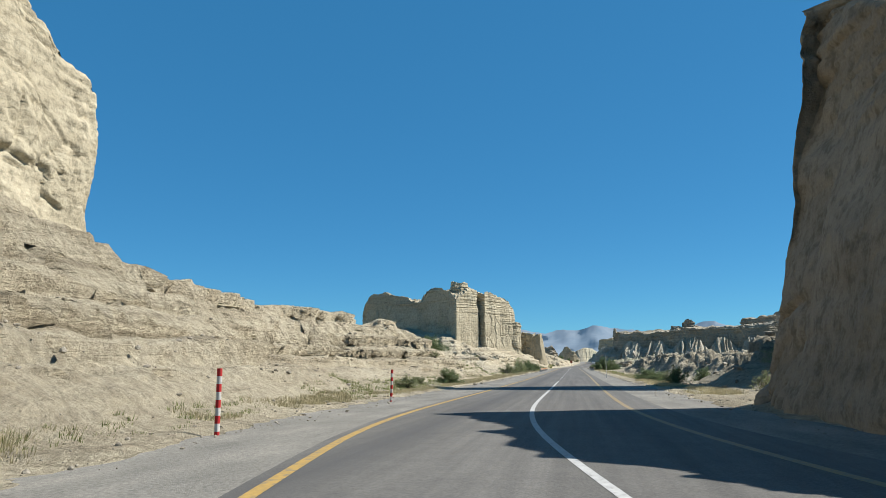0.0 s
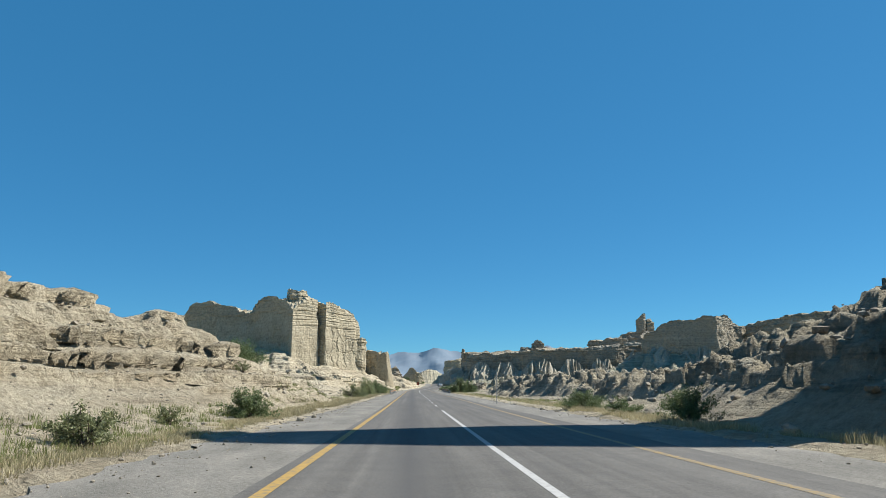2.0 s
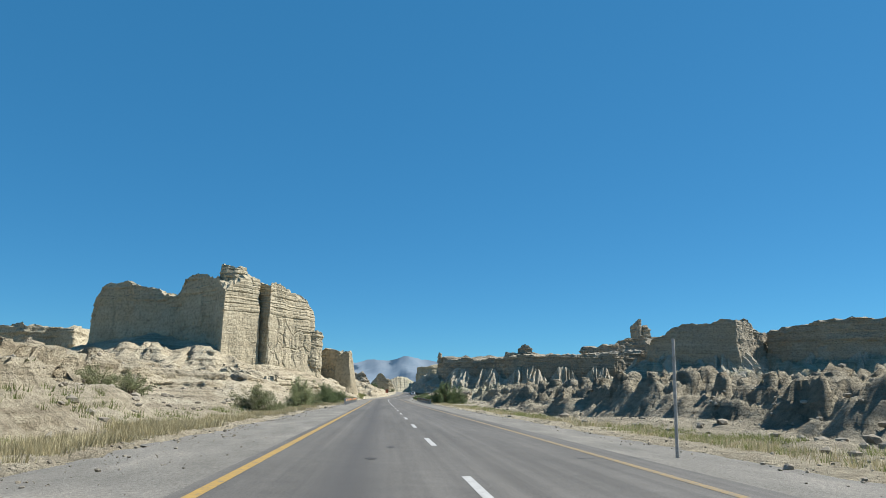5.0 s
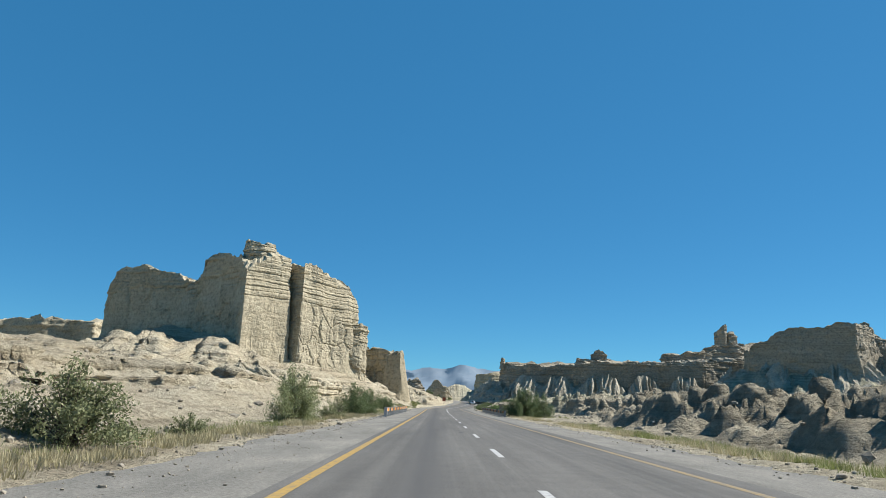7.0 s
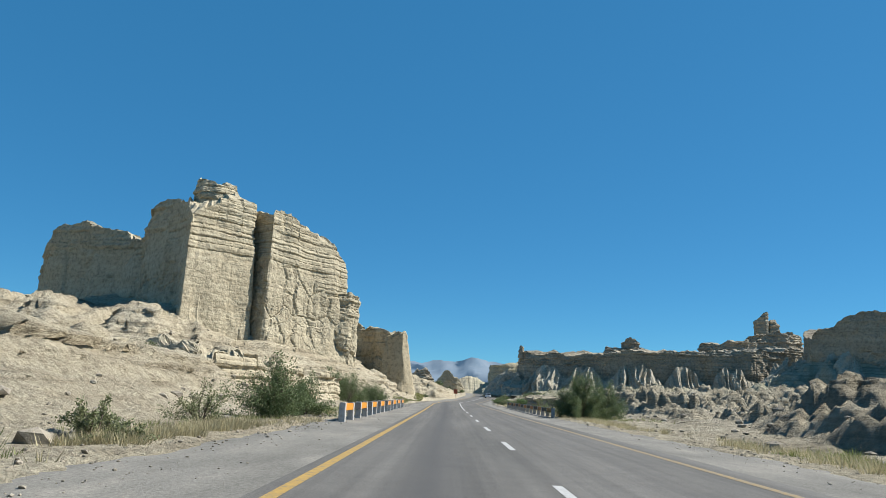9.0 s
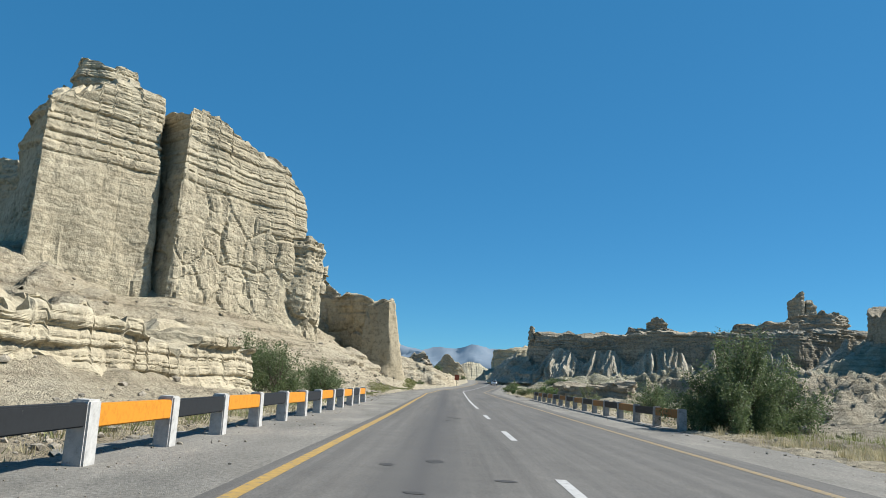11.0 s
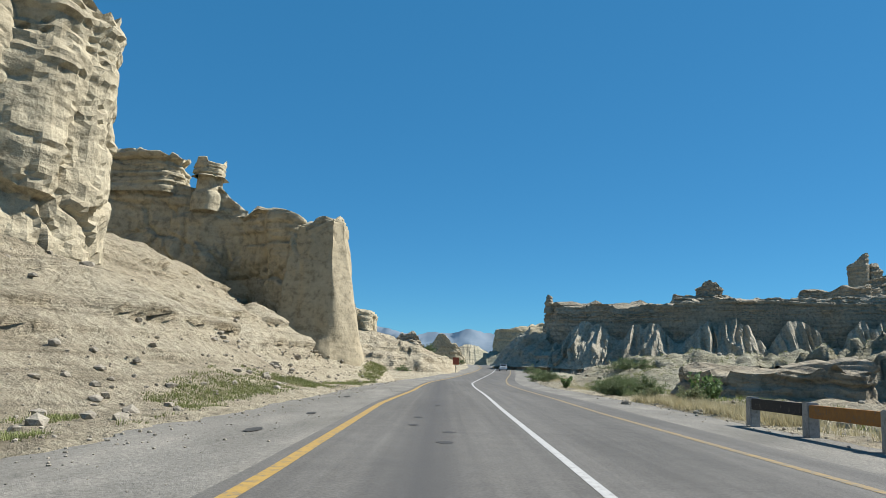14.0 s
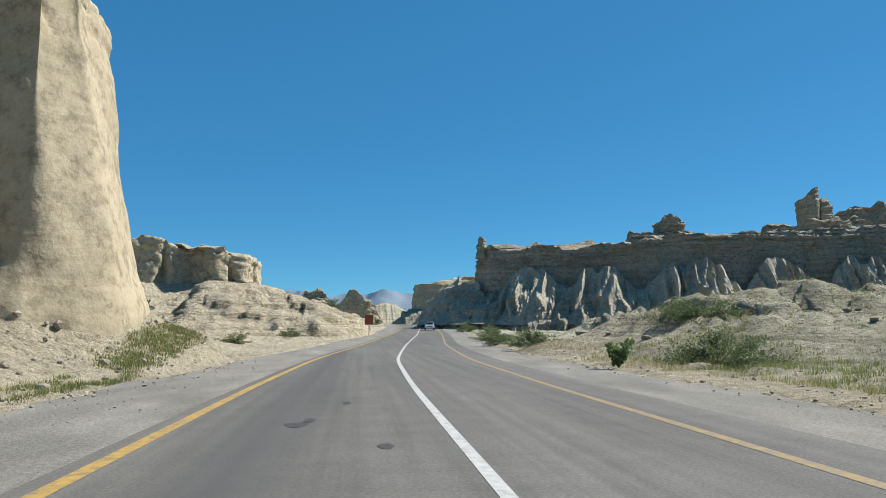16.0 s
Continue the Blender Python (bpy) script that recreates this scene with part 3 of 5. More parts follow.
LEAF = leaf_material("acacia_leaf", (0.075, 0.11, 0.045), (0.115, 0.155, 0.065), (0.17, 0.21, 0.10))
LEAF_DULL = leaf_material("dusty_leaf", (0.12, 0.14, 0.065), (0.19, 0.21, 0.10), (0.26, 0.27, 0.15))
LEAF_BROAD = leaf_material("broad_milkweed_leaf", (0.073, 0.117, 0.044), (0.117, 0.182, 0.066), (0.175, 0.241, 0.102))
WILLOW_LEAF = leaf_material("narrow_leaf", (0.15, 0.18, 0.08), (0.23, 0.26, 0.125), (0.31, 0.33, 0.18))
STRAW = leaf_material("dry_grass", (0.27, 0.235, 0.13), (0.37, 0.325, 0.19), (0.46, 0.41, 0.26))
GREEN_GRASS = leaf_material("green_grass", (0.128, 0.153, 0.047), (0.196, 0.221, 0.076), (0.281, 0.289, 0.128))
BARK, _t, _b = material("grey_bark", 0.9)
_t.links.new(n_ramp(_t, n_noise(_t, 12, 4, 0.6), [(0.3, (0.073, 0.058, 0.044)), (0.7, (0.161, 0.131, 0.102))]), _b.inputs["Base Color"])


# ---- mesh helpers ----
def mesh_object(name, verts, faces, mat, parent=None, label="", flat=False):
    me = bpy.data.meshes.new(name)
    verts = np.asarray(verts, np.float32)
    faces = np.asarray(faces, np.int32)
    n, k = faces.shape
    me.vertices.add(len(verts))
    me.vertices.foreach_set("co", verts.ravel())
    me.loops.add(n * k)
    me.loops.foreach_set("vertex_index", faces.ravel())
    me.polygons.add(n)
    me.polygons.foreach_set("loop_start", np.arange(0, n * k, k, dtype=np.int32))
    me.polygons.foreach_set("loop_total", np.full(n, k, np.int32))
    me.polygons.foreach_set("use_smooth", np.full(n, not flat, bool))
    me.update(calc_edges=True)
    me.materials.append(mat)
    ob = new(name, me)
    if parent is not None:
        ob.parent = parent
    if label:
        tagged(ob, label)
    return ob


def part(name, bm, mat, parent=None, label=""):
    me = bpy.data.meshes.new(name)
    bm.normal_update()
    bm.to_mesh(me)
    bm.free()
    me.materials.append(mat)
    ob = new(name, me)
    if parent is not None:
        ob.parent = parent
    if label:
        tagged(ob, label)
    return ob


def grid_faces(rows, cols, wrap=False):
    i = np.arange(rows - 1)[:, None]
    j = np.arange(cols if wrap else cols - 1)[None, :]
    a = i * cols + j
    b = i * cols + (j + 1) % cols
    return np.stack([a, b, b + cols, a + cols], -1).reshape(-1, 4)


def box_bm(sx, sy, sz, bevel=0.02, at=(0, 0, 0), segs=2):
    bm = bmesh.new()
    bmesh.ops.create_cube(bm, size=1, matrix=Matrix.Translation(at) @ Matrix.Diagonal((sx, sy, sz, 1)))
    if bevel:
        bmesh.ops.bevel(bm, geom=bm.edges[:], offset=bevel, segments=segs, affect="EDGES")
    return bm


# ---- ground sheet ----
def spaced(knots):
    out = [knots[0][0]]
    for (a, s0), (b, s1) in zip(knots[:-1], knots[1:]):
        while out[-1] < b - 1e-6:
            f = (out[-1] - a) / (b - a)
            out.append(out[-1] + s0 * (1 - f) + s1 * f)
        out[-1] = b
    return np.array(out)


gx = spaced([(-2600, 220), (-400, 22), (-130, 2.0), (-70, 0.75), (-32, 0.32), (-6.5, 0.27), (0, 1.2), (6.5, 0.27), (28, 0.34), (70, 0.8), (150, 1.9), (420, 22), (2600, 220)])
gy = spaced([(-900, 150), (-60, 6), (10, 0.36), (130, 0.34), (300, 0.4), (400, 0.6), (440, 1.1), (600, 4), (3400, 260)])
GX, GY = np.meshgrid(gx, gy)
GZ = terrain(GX, GY)
SY, SX = np.gradient(GZ, gy, gx)
slope = np.hypot(SX, SY) + 1e-6
proud = np.where(GX < 4, 0.85, 0.28) * smooth(0.35, 1.0, slope) * (BEDS.at(GZ + 0.3 * fbm(GX / 12, GY / 12, 0, 2, 13)) + 0.4 * FINE.at(GZ)) * smooth(900, 300, np.abs(GY - 150)) * smooth(120, 60, np.abs(GX))
lip = ((GZ - road_z(GY) + 0.5 * fbm(GX / 40, GY / 40, 0, 3, 21) + 0.12 * fbm(GX / 9, GY / 9, 0, 4, 31)) / 1.15) % 1.0
broken = smooth(-0.35, 0.25, fbm(GX / 5, GY / 5, 0, 3, 15))
proud = proud + np.where((GX < -6) & (GY < 215) & (GY > 12), 0.18, 0.0) * broken * smooth(0.3, 0.8, slope) * (smooth(0.35, 0.85, lip) - 0.3)
GX2, GY2 = GX - SX / slope * proud, GY - SY / slope * proud
ground = mesh_object("ground", np.stack([GX2, GY2, GZ], -1).reshape(-1, 3), grid_faces(len(gy), len(gx)), GROUND)
tagged(ground, "pale tan desert ground with bedded sandstone slopes and hummocks", "ground", kind="structure")


# ---- rocks ----
def cliff(name, pts, label, mat, ds=0.4, dz=0.35, layered=(0.55, 1.0), batter=0.06, bed=0.45, crack=0.9, bulge=1.2, dome=0.12, seed=1, sink=3.0, category="rock", parent=None, grain=1.0, floor=None, plates=1.0, crisp=False, lumpy=1.0):
    """A rock mass raised on a closed footprint: bedded rim, massive cracked face, rough top."""
    pts = [Vector(p) for p in pts]
    area = sum(a.x * b.y - b.x * a.y for a, b in zip(pts, pts[1:] + pts[:1]))
    if area < 0:
        pts = pts[::-1]
    ring = []
    n = len(pts)
    for k in range(n):
        a, b = pts[k], pts[(k + 1) % n]
        m = max(1, int((b.xy - a.xy).length / ds))
        ring += [a.lerp(b, i / m) for i in range(m)]
    ring = np.array(ring)
    soft = ring.copy()
    for _ in range(max(2, int(1.2 / ds))):
        soft = (np.roll(soft, 1, 0) + soft * 2 + np.roll(soft, -1, 0)) / 4
    tang = np.roll(soft, -2, 0)[:, :2] - np.roll(soft, 2, 0)[:, :2]
    tang /= np.linalg.norm(tang, axis=1)[:, None] + 1e-9
    out = np.stack([tang[:, 1], -tang[:, 0]], -1)
    for _ in range(6):
        out = (np.roll(out, 1, 0) + out + np.roll(out, -1, 0)) / 3
    out /= np.linalg.norm(out, axis=1)[:, None] + 1e-9
    x0, y0 = soft[:, 0], soft[:, 1]
    rim = soft[:, 2] + 0.5 * fbm(x0 / 2.6, y0 / 2.6, seed, 3, 40 + seed) + 0.35 * np.round(fbm(x0 / 5, y0 / 5, seed, 2, 45) * 2)
    low = terrain(x0, y0) - sink if floor is None else np.full(len(x0), floor - sink)
    hmax = float((rim - low).max())
    rows = max(6, int(hmax / dz))
    f = np.linspace(0, 1, rows)[:, None]
    z = low + f * (rim - low)
    X, Y = x0 + 0 * z, y0 + 0 * z
    S = np.concatenate([[0], np.cumsum(np.hypot(*np.diff(soft[:, :2], axis=0).T))]) + 0 * z
    zt = z + 0.6 * fbm(X / 25, Y / 25, 0, 2, 6) + 0.12 * fbm(X / 3, Y / 3, z / 3, 2, 7)
    rel = (z - (low + sink)) / np.maximum(rim - low - sink, 1)
    lay = smooth(layered[0] - 0.08, layered[0] + 0.08, rel + 0.08 * fbm(X / 9, Y / 9, 0, 2, 9)) * smooth(layered[1] + 0.2, layered[1], rel)
    push = bed * (0.12 + 0.88 * lay) * BEDS.at(zt, S / 3.5) + 0.4 * bed * lay * FINE.at(zt, S / 1.6)
    push = push + bulge * fbm(X / 9, Y / 9, z / 14, 3, 50 + seed)
    cr = ridged(X / 3.6, Y / 3.6, z / 13, 2, 60 + seed)
    push = push - crack * np.clip(cr - 0.9, 0, 1) * (1 - 0.4 * lay)
    # fractured plates with open joints, in patches of the massive face
    wz = z + 0.9 * fbm(S / 5, z / 5, 0, 3, 90 + seed)
    ws = S + 0.9 * fbm(S / 4, z / 4, 0, 3, 95 + seed)
    pv, pg = cells(ws / 3.1, wz / 3.6, seed)
    qv, qg = cells(ws / 1.15, wz / 1.35, seed + 9)
    rift = smooth(-0.1, 0.5, fbm(S / 8, z / 7, 0, 2, 85 + seed))
    plate = (0.24 * pv - 0.34 * smooth(0.13, 0.0, pg)) * rift + (0.10 * qv - 0.13 * smooth(0.14, 0.0, qg)) * rift * smooth(0.75, 0.45, rel)
    push = push + plates * plate * (1 - 0.75 * lay)
    push = push - plates * 0.10 * smooth(0.35, 0.05, rel) * np.abs(vnoise(S / 0.9, z / 6, 0, 97 + seed)) * 1.6
    push = push + grain * 0.2 * fbm(X / 2.2, Y / 2.2, z / 2.6, 4, 70 + seed) + grain * 0.35 * np.maximum(0, fbm(X / 4.5, Y / 4.5, z / 3.0, 2, 75 + seed)) * (1 - lay)
    push = push - batter * (z - low - sink) + 2.0 * np.clip(0.12 - rel, 0, 0.12)
    X = X + out[:, 0] * push
    Y = Y + out[:, 1] * push
    V = [np.stack([X, Y, z], -1).reshape(-1, 3)]
    F = [grid_faces(rows, len(ring), True)]
    # top: rings that close on the middle
    cx, cy = X[-1].mean(), Y[-1].mean()
    span = float(np.hypot(X[-1] - cx, Y[-1] - cy).max())
    rings = max(4, int(span / max(ds * 2.2, 0.8)))
    start = (rows - 1) * len(ring)
    total = rows * len(ring)
    prev = np.arange(len(ring)) + start
    zmean = rim.mean()
    for r in range(1, rings):
        g = r / rings
        xx, yy = X[-1] * (1 - g) + cx * g, Y[-1] * (1 - g) + cy * g
        zz = rim * (1 - g) + zmean * g + dome * span * (1 - (1 - g) ** 2) + (0.6 * fbm(xx / 3.2, yy / 3.2, 0, 4, 80 + seed) + 0.3 * np.round(2 * fbm(xx / 6, yy / 6, 0, 2, 82))) * min(1, g * 6) * lumpy
        V.append(np.stack([xx, yy, zz], -1))
        cur = np.arange(len(ring)) + total
        total += len(ring)
        F.append(np.stack([prev, np.roll(prev, -1), np.roll(cur, -1), cur], -1))
        prev = cur
    ob = mesh_object(name, np.concatenate(V), np.concatenate(F), mat, parent, flat=crisp or mat is GREY_ROCK)
    return ob if parent is not None else tagged(ob, label, category)


def holder(name, label, category, x, y, z):
    """An empty at the base of a thing that parents its parts, which keep world places."""
    e = new(name)
    e.location = (x, y, z)
    e.empty_display_size = 0.2
    return tagged(e, label, category)


def adopt(parent, *obs):
    for o in obs:
        o.parent = parent
        o.matrix_parent_inverse = Matrix.Translation(-parent.location)


cliff("rock_cliff", LEFT_CLIFF, "tall sunlit tan sandstone cliff above the road bank", SAND_ROCK, 0.2, 0.16, (0.75, 1), 0.02, 0.22, 0.6, 0.35, 0.05, seed=1, grain=0.6)
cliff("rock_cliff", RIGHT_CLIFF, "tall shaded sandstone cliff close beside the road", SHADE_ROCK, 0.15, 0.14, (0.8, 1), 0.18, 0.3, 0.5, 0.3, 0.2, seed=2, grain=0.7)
cliff("rock_cliff", SHADE_CLIFF, "high rock cliff that throws a shadow over the road", SAND_ROCK, 1.0, 0.8, (0.5, 1), -0.05, 0.3, 0.4, 0.4, 0.0, seed=3)
def fluted_slope(line, tops, foot, run, parent, seed, mat, fans=1.0, start=-1.2, ridge=1.0, sink=1.5):
    """A clay apron below a cliff, cut into sharp-ridged triangular fans."""
    ln = np.array(line, float)
    seg = np.hypot(*np.diff(ln, axis=0).T)
    s_at = np.concatenate([[0], np.cumsum(seg)])
    s = np.arange(0, s_at[-1], 0.3)
    px_, py_ = np.interp(s, s_at, ln[:, 0]), np.interp(s, s_at, ln[:, 1])
    for _ in range(40):
        px_ = np.concatenate([px_[:1], (px_[:-2] + 2 * px_[1:-1] + px_[2:]) / 4, px_[-1:]])
        py_ = np.concatenate([py_[:1], (py_[:-2] + 2 * py_[1:-1] + py_[2:]) / 4, py_[-1:]])
    tx, ty = np.gradient(px_), np.gradient(py_)
    m = np.hypot(tx, ty)
    nx, ny = ty / m, -tx / m
    q = np.linspace(0, 1, 40)[:, None]
    S = s[None, :] + 0 * q
    top = np.interp(S, np.linspace(0, s_at[-1], len(tops)), tops)
    ph = (S / 16 + 0.35 * fbm(S / 34, 0.5, 0, 2, seed)) % 1.0
    fan = np.clip(1.3 - 0.95 * np.abs(2 * ph - 1), 0.42, 1.0) * (0.92 + 0.2 * fbm(S / 9, 3.5, 0, 2, seed + 1)) + 0.16 * fbm(S / 2.6, 1.5, 0, 2, seed + 9)
    fan = fan * fans + (1 - fans)
    crest = foot + (top - foot) * fan
    f1 = 1 - np.abs(vnoise(S / 1.15 + 0.6 * fbm(S / 5, q * 2, 0, 2, seed + 2), q * 1.2, 0, seed + 3)) * 2.4
    f2 = 1 - np.abs(vnoise(S / 0.6 + 0.8 * fbm(S / 2, q * 5, 0, 2, seed + 7), q * 3.2, 0, seed + 4)) * 2.2
    Z = foot - sink + (crest - foot + sink) * (1 - q) ** 1.15
    D = start + run * q * (0.9 + 0.1 * fan) + ridge * (1.25 * f1 + 0.45 * f2) * np.sin(np.clip(q * 1.1 + 0.06, 0, 1) * math.pi) ** 0.6
    Z = Z + ridge * 0.12 * fbm(S / 1.2, q * 8, 0, 3, seed + 6) * np.clip(q * 6, 0, 1)
    X, Y = px_ + nx * D, py_ + ny * D
    return mesh_object("fluted_slope", np.stack([X, Y, Z], -1).reshape(-1, 3), grid_faces(*Z.shape), mat, parent, "pale fluted clay slope", flat=True)


butte = holder("sandstone_butte", "great pale sandstone butte with bedded crown and massive cracked face", "rock", -40, 262, 8)
adopt(butte,
      cliff("tower", TOWER, "", SAND_ROCK, 0.2, 0.13, (0.58, 1), 0.03, 0.2, 0.25, 0.4, 0.0, seed=4, parent=butte, grain=0.35, crisp=True, plates=0.8),
      cliff("crown", CROWN, "", SAND_ROCK, 0.2, 0.12, (0.1, 1), 0.06, 0.34, 0.4, 0.4, 0.0, seed=27, parent=butte, floor=23.5, grain=0.5, crisp=True),
      cliff("saddle", SADDLE, "", SAND_ROCK, 0.35, 0.3, (0.5, 1), 0.03, 0.34, 0.4, 0.4, 0.0, seed=28, parent=butte, grain=0.5, crisp=True),
      cliff("buttress", BUTTRESS, "", SAND_ROCK, 0.2, 0.13, (0.60, 1), 0.03, 0.19, 0.25, 0.45, 0.01, seed=14, parent=butte, grain=0.35, crisp=True, plates=0.5),
      cliff("ledge", LEDGE, "", SAND_ROCK, 0.25, 0.22, (0.6, 1), 0.0, 0.3, 0.5, 0.25, 0.0, seed=15, parent=butte, grain=0.6, crisp=True),
      cliff("ridge", RIDGE, "", SAND_ROCK, 0.4, 0.3, (0.62, 1), 0.05, 0.4, 0.9, 0.9, 0.0, seed=16, parent=butte, grain=0.6, crisp=True))
cliff("rock_bluff", [(-12.2, 224, 2.2), (-12.7, 219, 2.8), (-13.9, 212, 3.2), (-15.2, 204, 3.2), (-17.5, 197, 2.8), (-30, 200, 3.4), (-30, 225, 4.4), (-18, 229, 3.0)],
      "low blocky bluff of bedded sandstone behind the parapet", SAND_ROCK, 0.16, 0.08, (0.0, 1), 0.12, 0.25, 0.6, 0.6, 0.0, seed=31, sink=1.0, grain=0.7, crisp=True)
wall = holder("rock_wall", "shaded rock wall with alcoves and a balanced cap stone", "rock", -25, 302, 7)
adopt(wall, cliff("wall_face", WING, "", SAND_ROCK, 0.2, 0.14, (0.7, 1), 0.02, 0.3, 1.6, 1.1, 0.02, seed=5, parent=wall, grain=1.1),
      cliff("neck", [(-22.9, 294.0, 16.6), (-21.3, 293.5, 16.6), (-20.8, 295.3, 16.6), (-22.5, 296.0, 16.6)], "", SAND_ROCK, 0.12, 0.1, (0.9, 1), 0.05, 0.15, 0.2, 0.15, 0.0, seed=17, sink=1.5, parent=wall, floor=15.0, grain=0.4),
      cliff("cap_stone", [(-23.1, 293.9, 18.1), (-22.0, 293.1, 18.2), (-20.8, 293.8, 17.9), (-20.9, 295.5, 18.0), (-22.4, 296.1, 18.0)], "", SAND_ROCK, 0.12, 0.08, (0.1, 1), -0.12, 0.3, 0.3, 0.2, 0.0, seed=18, sink=0, parent=wall, floor=16.3, grain=0.5),
      cliff("upper_tier", [(-34, 294.6, 19.2), (-29.5, 295.0, 19.0), (-25.6, 294.4, 18.2), (-24.2, 295.6, 17.6), (-25, 300, 17.6), (-34, 301, 19)], "", SAND_ROCK, 0.2, 0.1, (0.0, 1), 0.05, 0.5, 0.5, 0.4, 0.0, seed=33, sink=0.5, parent=wall, floor=15.6, grain=0.5))
pillar = holder("rock_pillar", "smooth tapering sandstone pillar with a ragged cap", "rock", -12, 295, 2)
adopt(pillar, cliff("shaft", [(-12.4 + (x + 12.3) * 1.22, 295 + (y - 295) * 1.15, z - 0.9) for x, y, z in PILLAR], "", SMOOTH_ROCK, 0.18, 0.16, (0.9, 1), 0.15, 0.06, 0.25, 0.25, 0.0, seed=6, sink=2, parent=pillar, grain=0.4),
      cliff("cap", [(-12.4 + (x + 12.3) * 0.6, 294.8 + (y - 295) * 0.66, z - 0.1) for x, y, z in PILLAR], "", SAND_ROCK, 0.16, 0.14, (0.2, 1), 0.0, 0.4, 0.6, 0.25, 0.0, seed=29, sink=0.0, parent=pillar, floor=10.2, grain=0.7))
mesa = holder("long_mesa", "long grey bedded mesa over fluted clay slopes", "mesa", 60, 410, 8)
adopt(mesa, cliff("mesa_body", LONG_MESA, "", GREY_ROCK, 0.5, 0.22, (0.78, 1), 0.1, 0.5, 0.7, 0.9, 0.0, seed=7, parent=mesa, grain=0.6, plates=0.5),
      cliff("cap_hill", CAP_HILL, "", GREY_ROCK, 0.4, 0.2, (0.1, 1), 0.45, 0.5, 0.4, 0.6, 0.0, seed=19, parent=mesa, floor=18.4, grain=0.6),
      cliff("cap_knob", CAP_KNOB, "", GREY_ROCK, 0.3, 0.25, (0.1, 1), 0.15, 0.35, 0.3, 0.3, 0.0, seed=20, sink=0.5, parent=mesa, floor=20.3, grain=0.5),
      cliff("nose_knob", NOSE_KNOB, "", GREY_ROCK, 0.3, 0.25, (0.1, 1), 0.1, 0.3, 0.3, 0.3, 0.0, seed=21, sink=1, parent=mesa, floor=17, grain=0.5))
adopt(mesa, fluted_slope([(19.5, 430), (20.5, 420), (24, 413.5), (36, 407.5), (49, 401.5), (62, 397.5), (80, 395.5), (96, 391.5), (112, 397), (125, 404)], (12.0, 13.4, 14.0, 14.8, 16.0, 17.5), 5.2, 8.6, mesa, 301, PALE_CLAY, 1.0, 0.9, 1.0, 2.6),
      fluted_slope([(17.5, 430), (18.5, 419), (22.5, 411), (35, 404), (48, 398), (61, 393.8), (79, 391.5), (95, 387.5), (112, 392), (125, 398)], (6.8, 7.4, 7.6, 8.0), 0.6, 9, mesa, 311, GREY_ROCK, 0.3, 0.8, 0.9))
cliff("mesa_block", MESA_BLOCK, "massive grey flat-topped rock block", GREY_ROCK, 0.7, 0.4, (0.85, 1), 0.1, 0.4, 0.6, 0.9, 0.0, seed=8)
block = bpy.data.objects["mesa_block"]
fluted_slope([(96, 372), (97, 358), (104, 348), (117, 343.5), (124, 339), (131, 343.5), (140, 351), (149, 333), (170, 320), (200, 321), (228, 328)], (18, 19, 19, 19), 8.0, 12, block, 302, PALE_CLAY, 0.7)
cliff("back_mesa", BACK_MESA, "grey bedded mesa behind clay slopes", GREY_ROCK, 0.9, 0.4, (0.4, 1), 0.12, 0.6, 1.2, 1.5, 0.0, seed=9)
castle = holder("castle_rock", "stepped grey rock crowned by a tall narrow spire", "rock", 120, 450, 12)
adopt(castle, cliff("stepped_base", [(x, y, z - 0.9) for x, y, z in CASTLE], "", GREY_ROCK, 0.8, 0.35, (0.3, 1), 0.12, 0.8, 0.8, 1.0, 0.0, seed=22, parent=castle),
      cliff("shelf", [(x, y, z - 2.6) for x, y, z in SPIRE_BASE], "", GREY_ROCK, 1.0, 0.4, (0.2, 1), 0.2, 0.7, 0.8, 1.2, 0.0, seed=23, parent=castle),
      cliff("spire", SPIRE, "", GREY_ROCK, 0.35, 0.35, (0.7, 1), 0.0, 0.25, 0.8, 0.35, 0.0, seed=24, parent=castle, floor=27, grain=0.5),
      cliff("spire_step", SPIRE_STEP, "", GREY_ROCK, 0.35, 0.35, (0.5, 1), 0.0, 0.3, 0.6, 0.35, 0.0, seed=30, parent=castle, floor=27, grain=0.5))
cliff("gate_rock", GATE, "squarish sunlit sandstone rock beside the far road", SAND_ROCK, 0.8, 0.4, (0.4, 1), 0.06, 0.5, 1.0, 1.2, 0.0, seed=10)
cliff("columned_wall", FAR_WALL, "low sandstone wall with weathered columns", SAND_ROCK, 0.3, 0.3, (0.7, 1), 0.03, 0.45, 3.0, 0.5, 0.0, seed=11)
cliff("back_cliff", LEFT_BACK, "low sandstone cliff on the far side of a gully", SAND_ROCK, 0.8, 0.4, (0.4, 1), 0.05, 0.6, 1.2, 1.2, 0.0, seed=12)
cliff("rock_block", BLOCK, "low undercut rock shelf beside the verge", GREY_ROCK, 0.18, 0.1, (0.4, 1), -0.06, 0.3, 0.6, 0.6, 0.0, seed=13, sink=1, lumpy=0.25)
cliff("jagged_rock", [(-8.5, 466, 6), (-4, 463.5, 11.4), (-1.5, 464, 12.4), (2, 465, 9.6), (5.8, 468, 4.5), (3, 476, 7), (-6, 477, 9)], "jagged pale rock fin beside the far bend", SAND_ROCK, 0.5, 0.35, (0.5, 1), 0.12, 0.4, 1.4, 0.9, 0.0, seed=25)
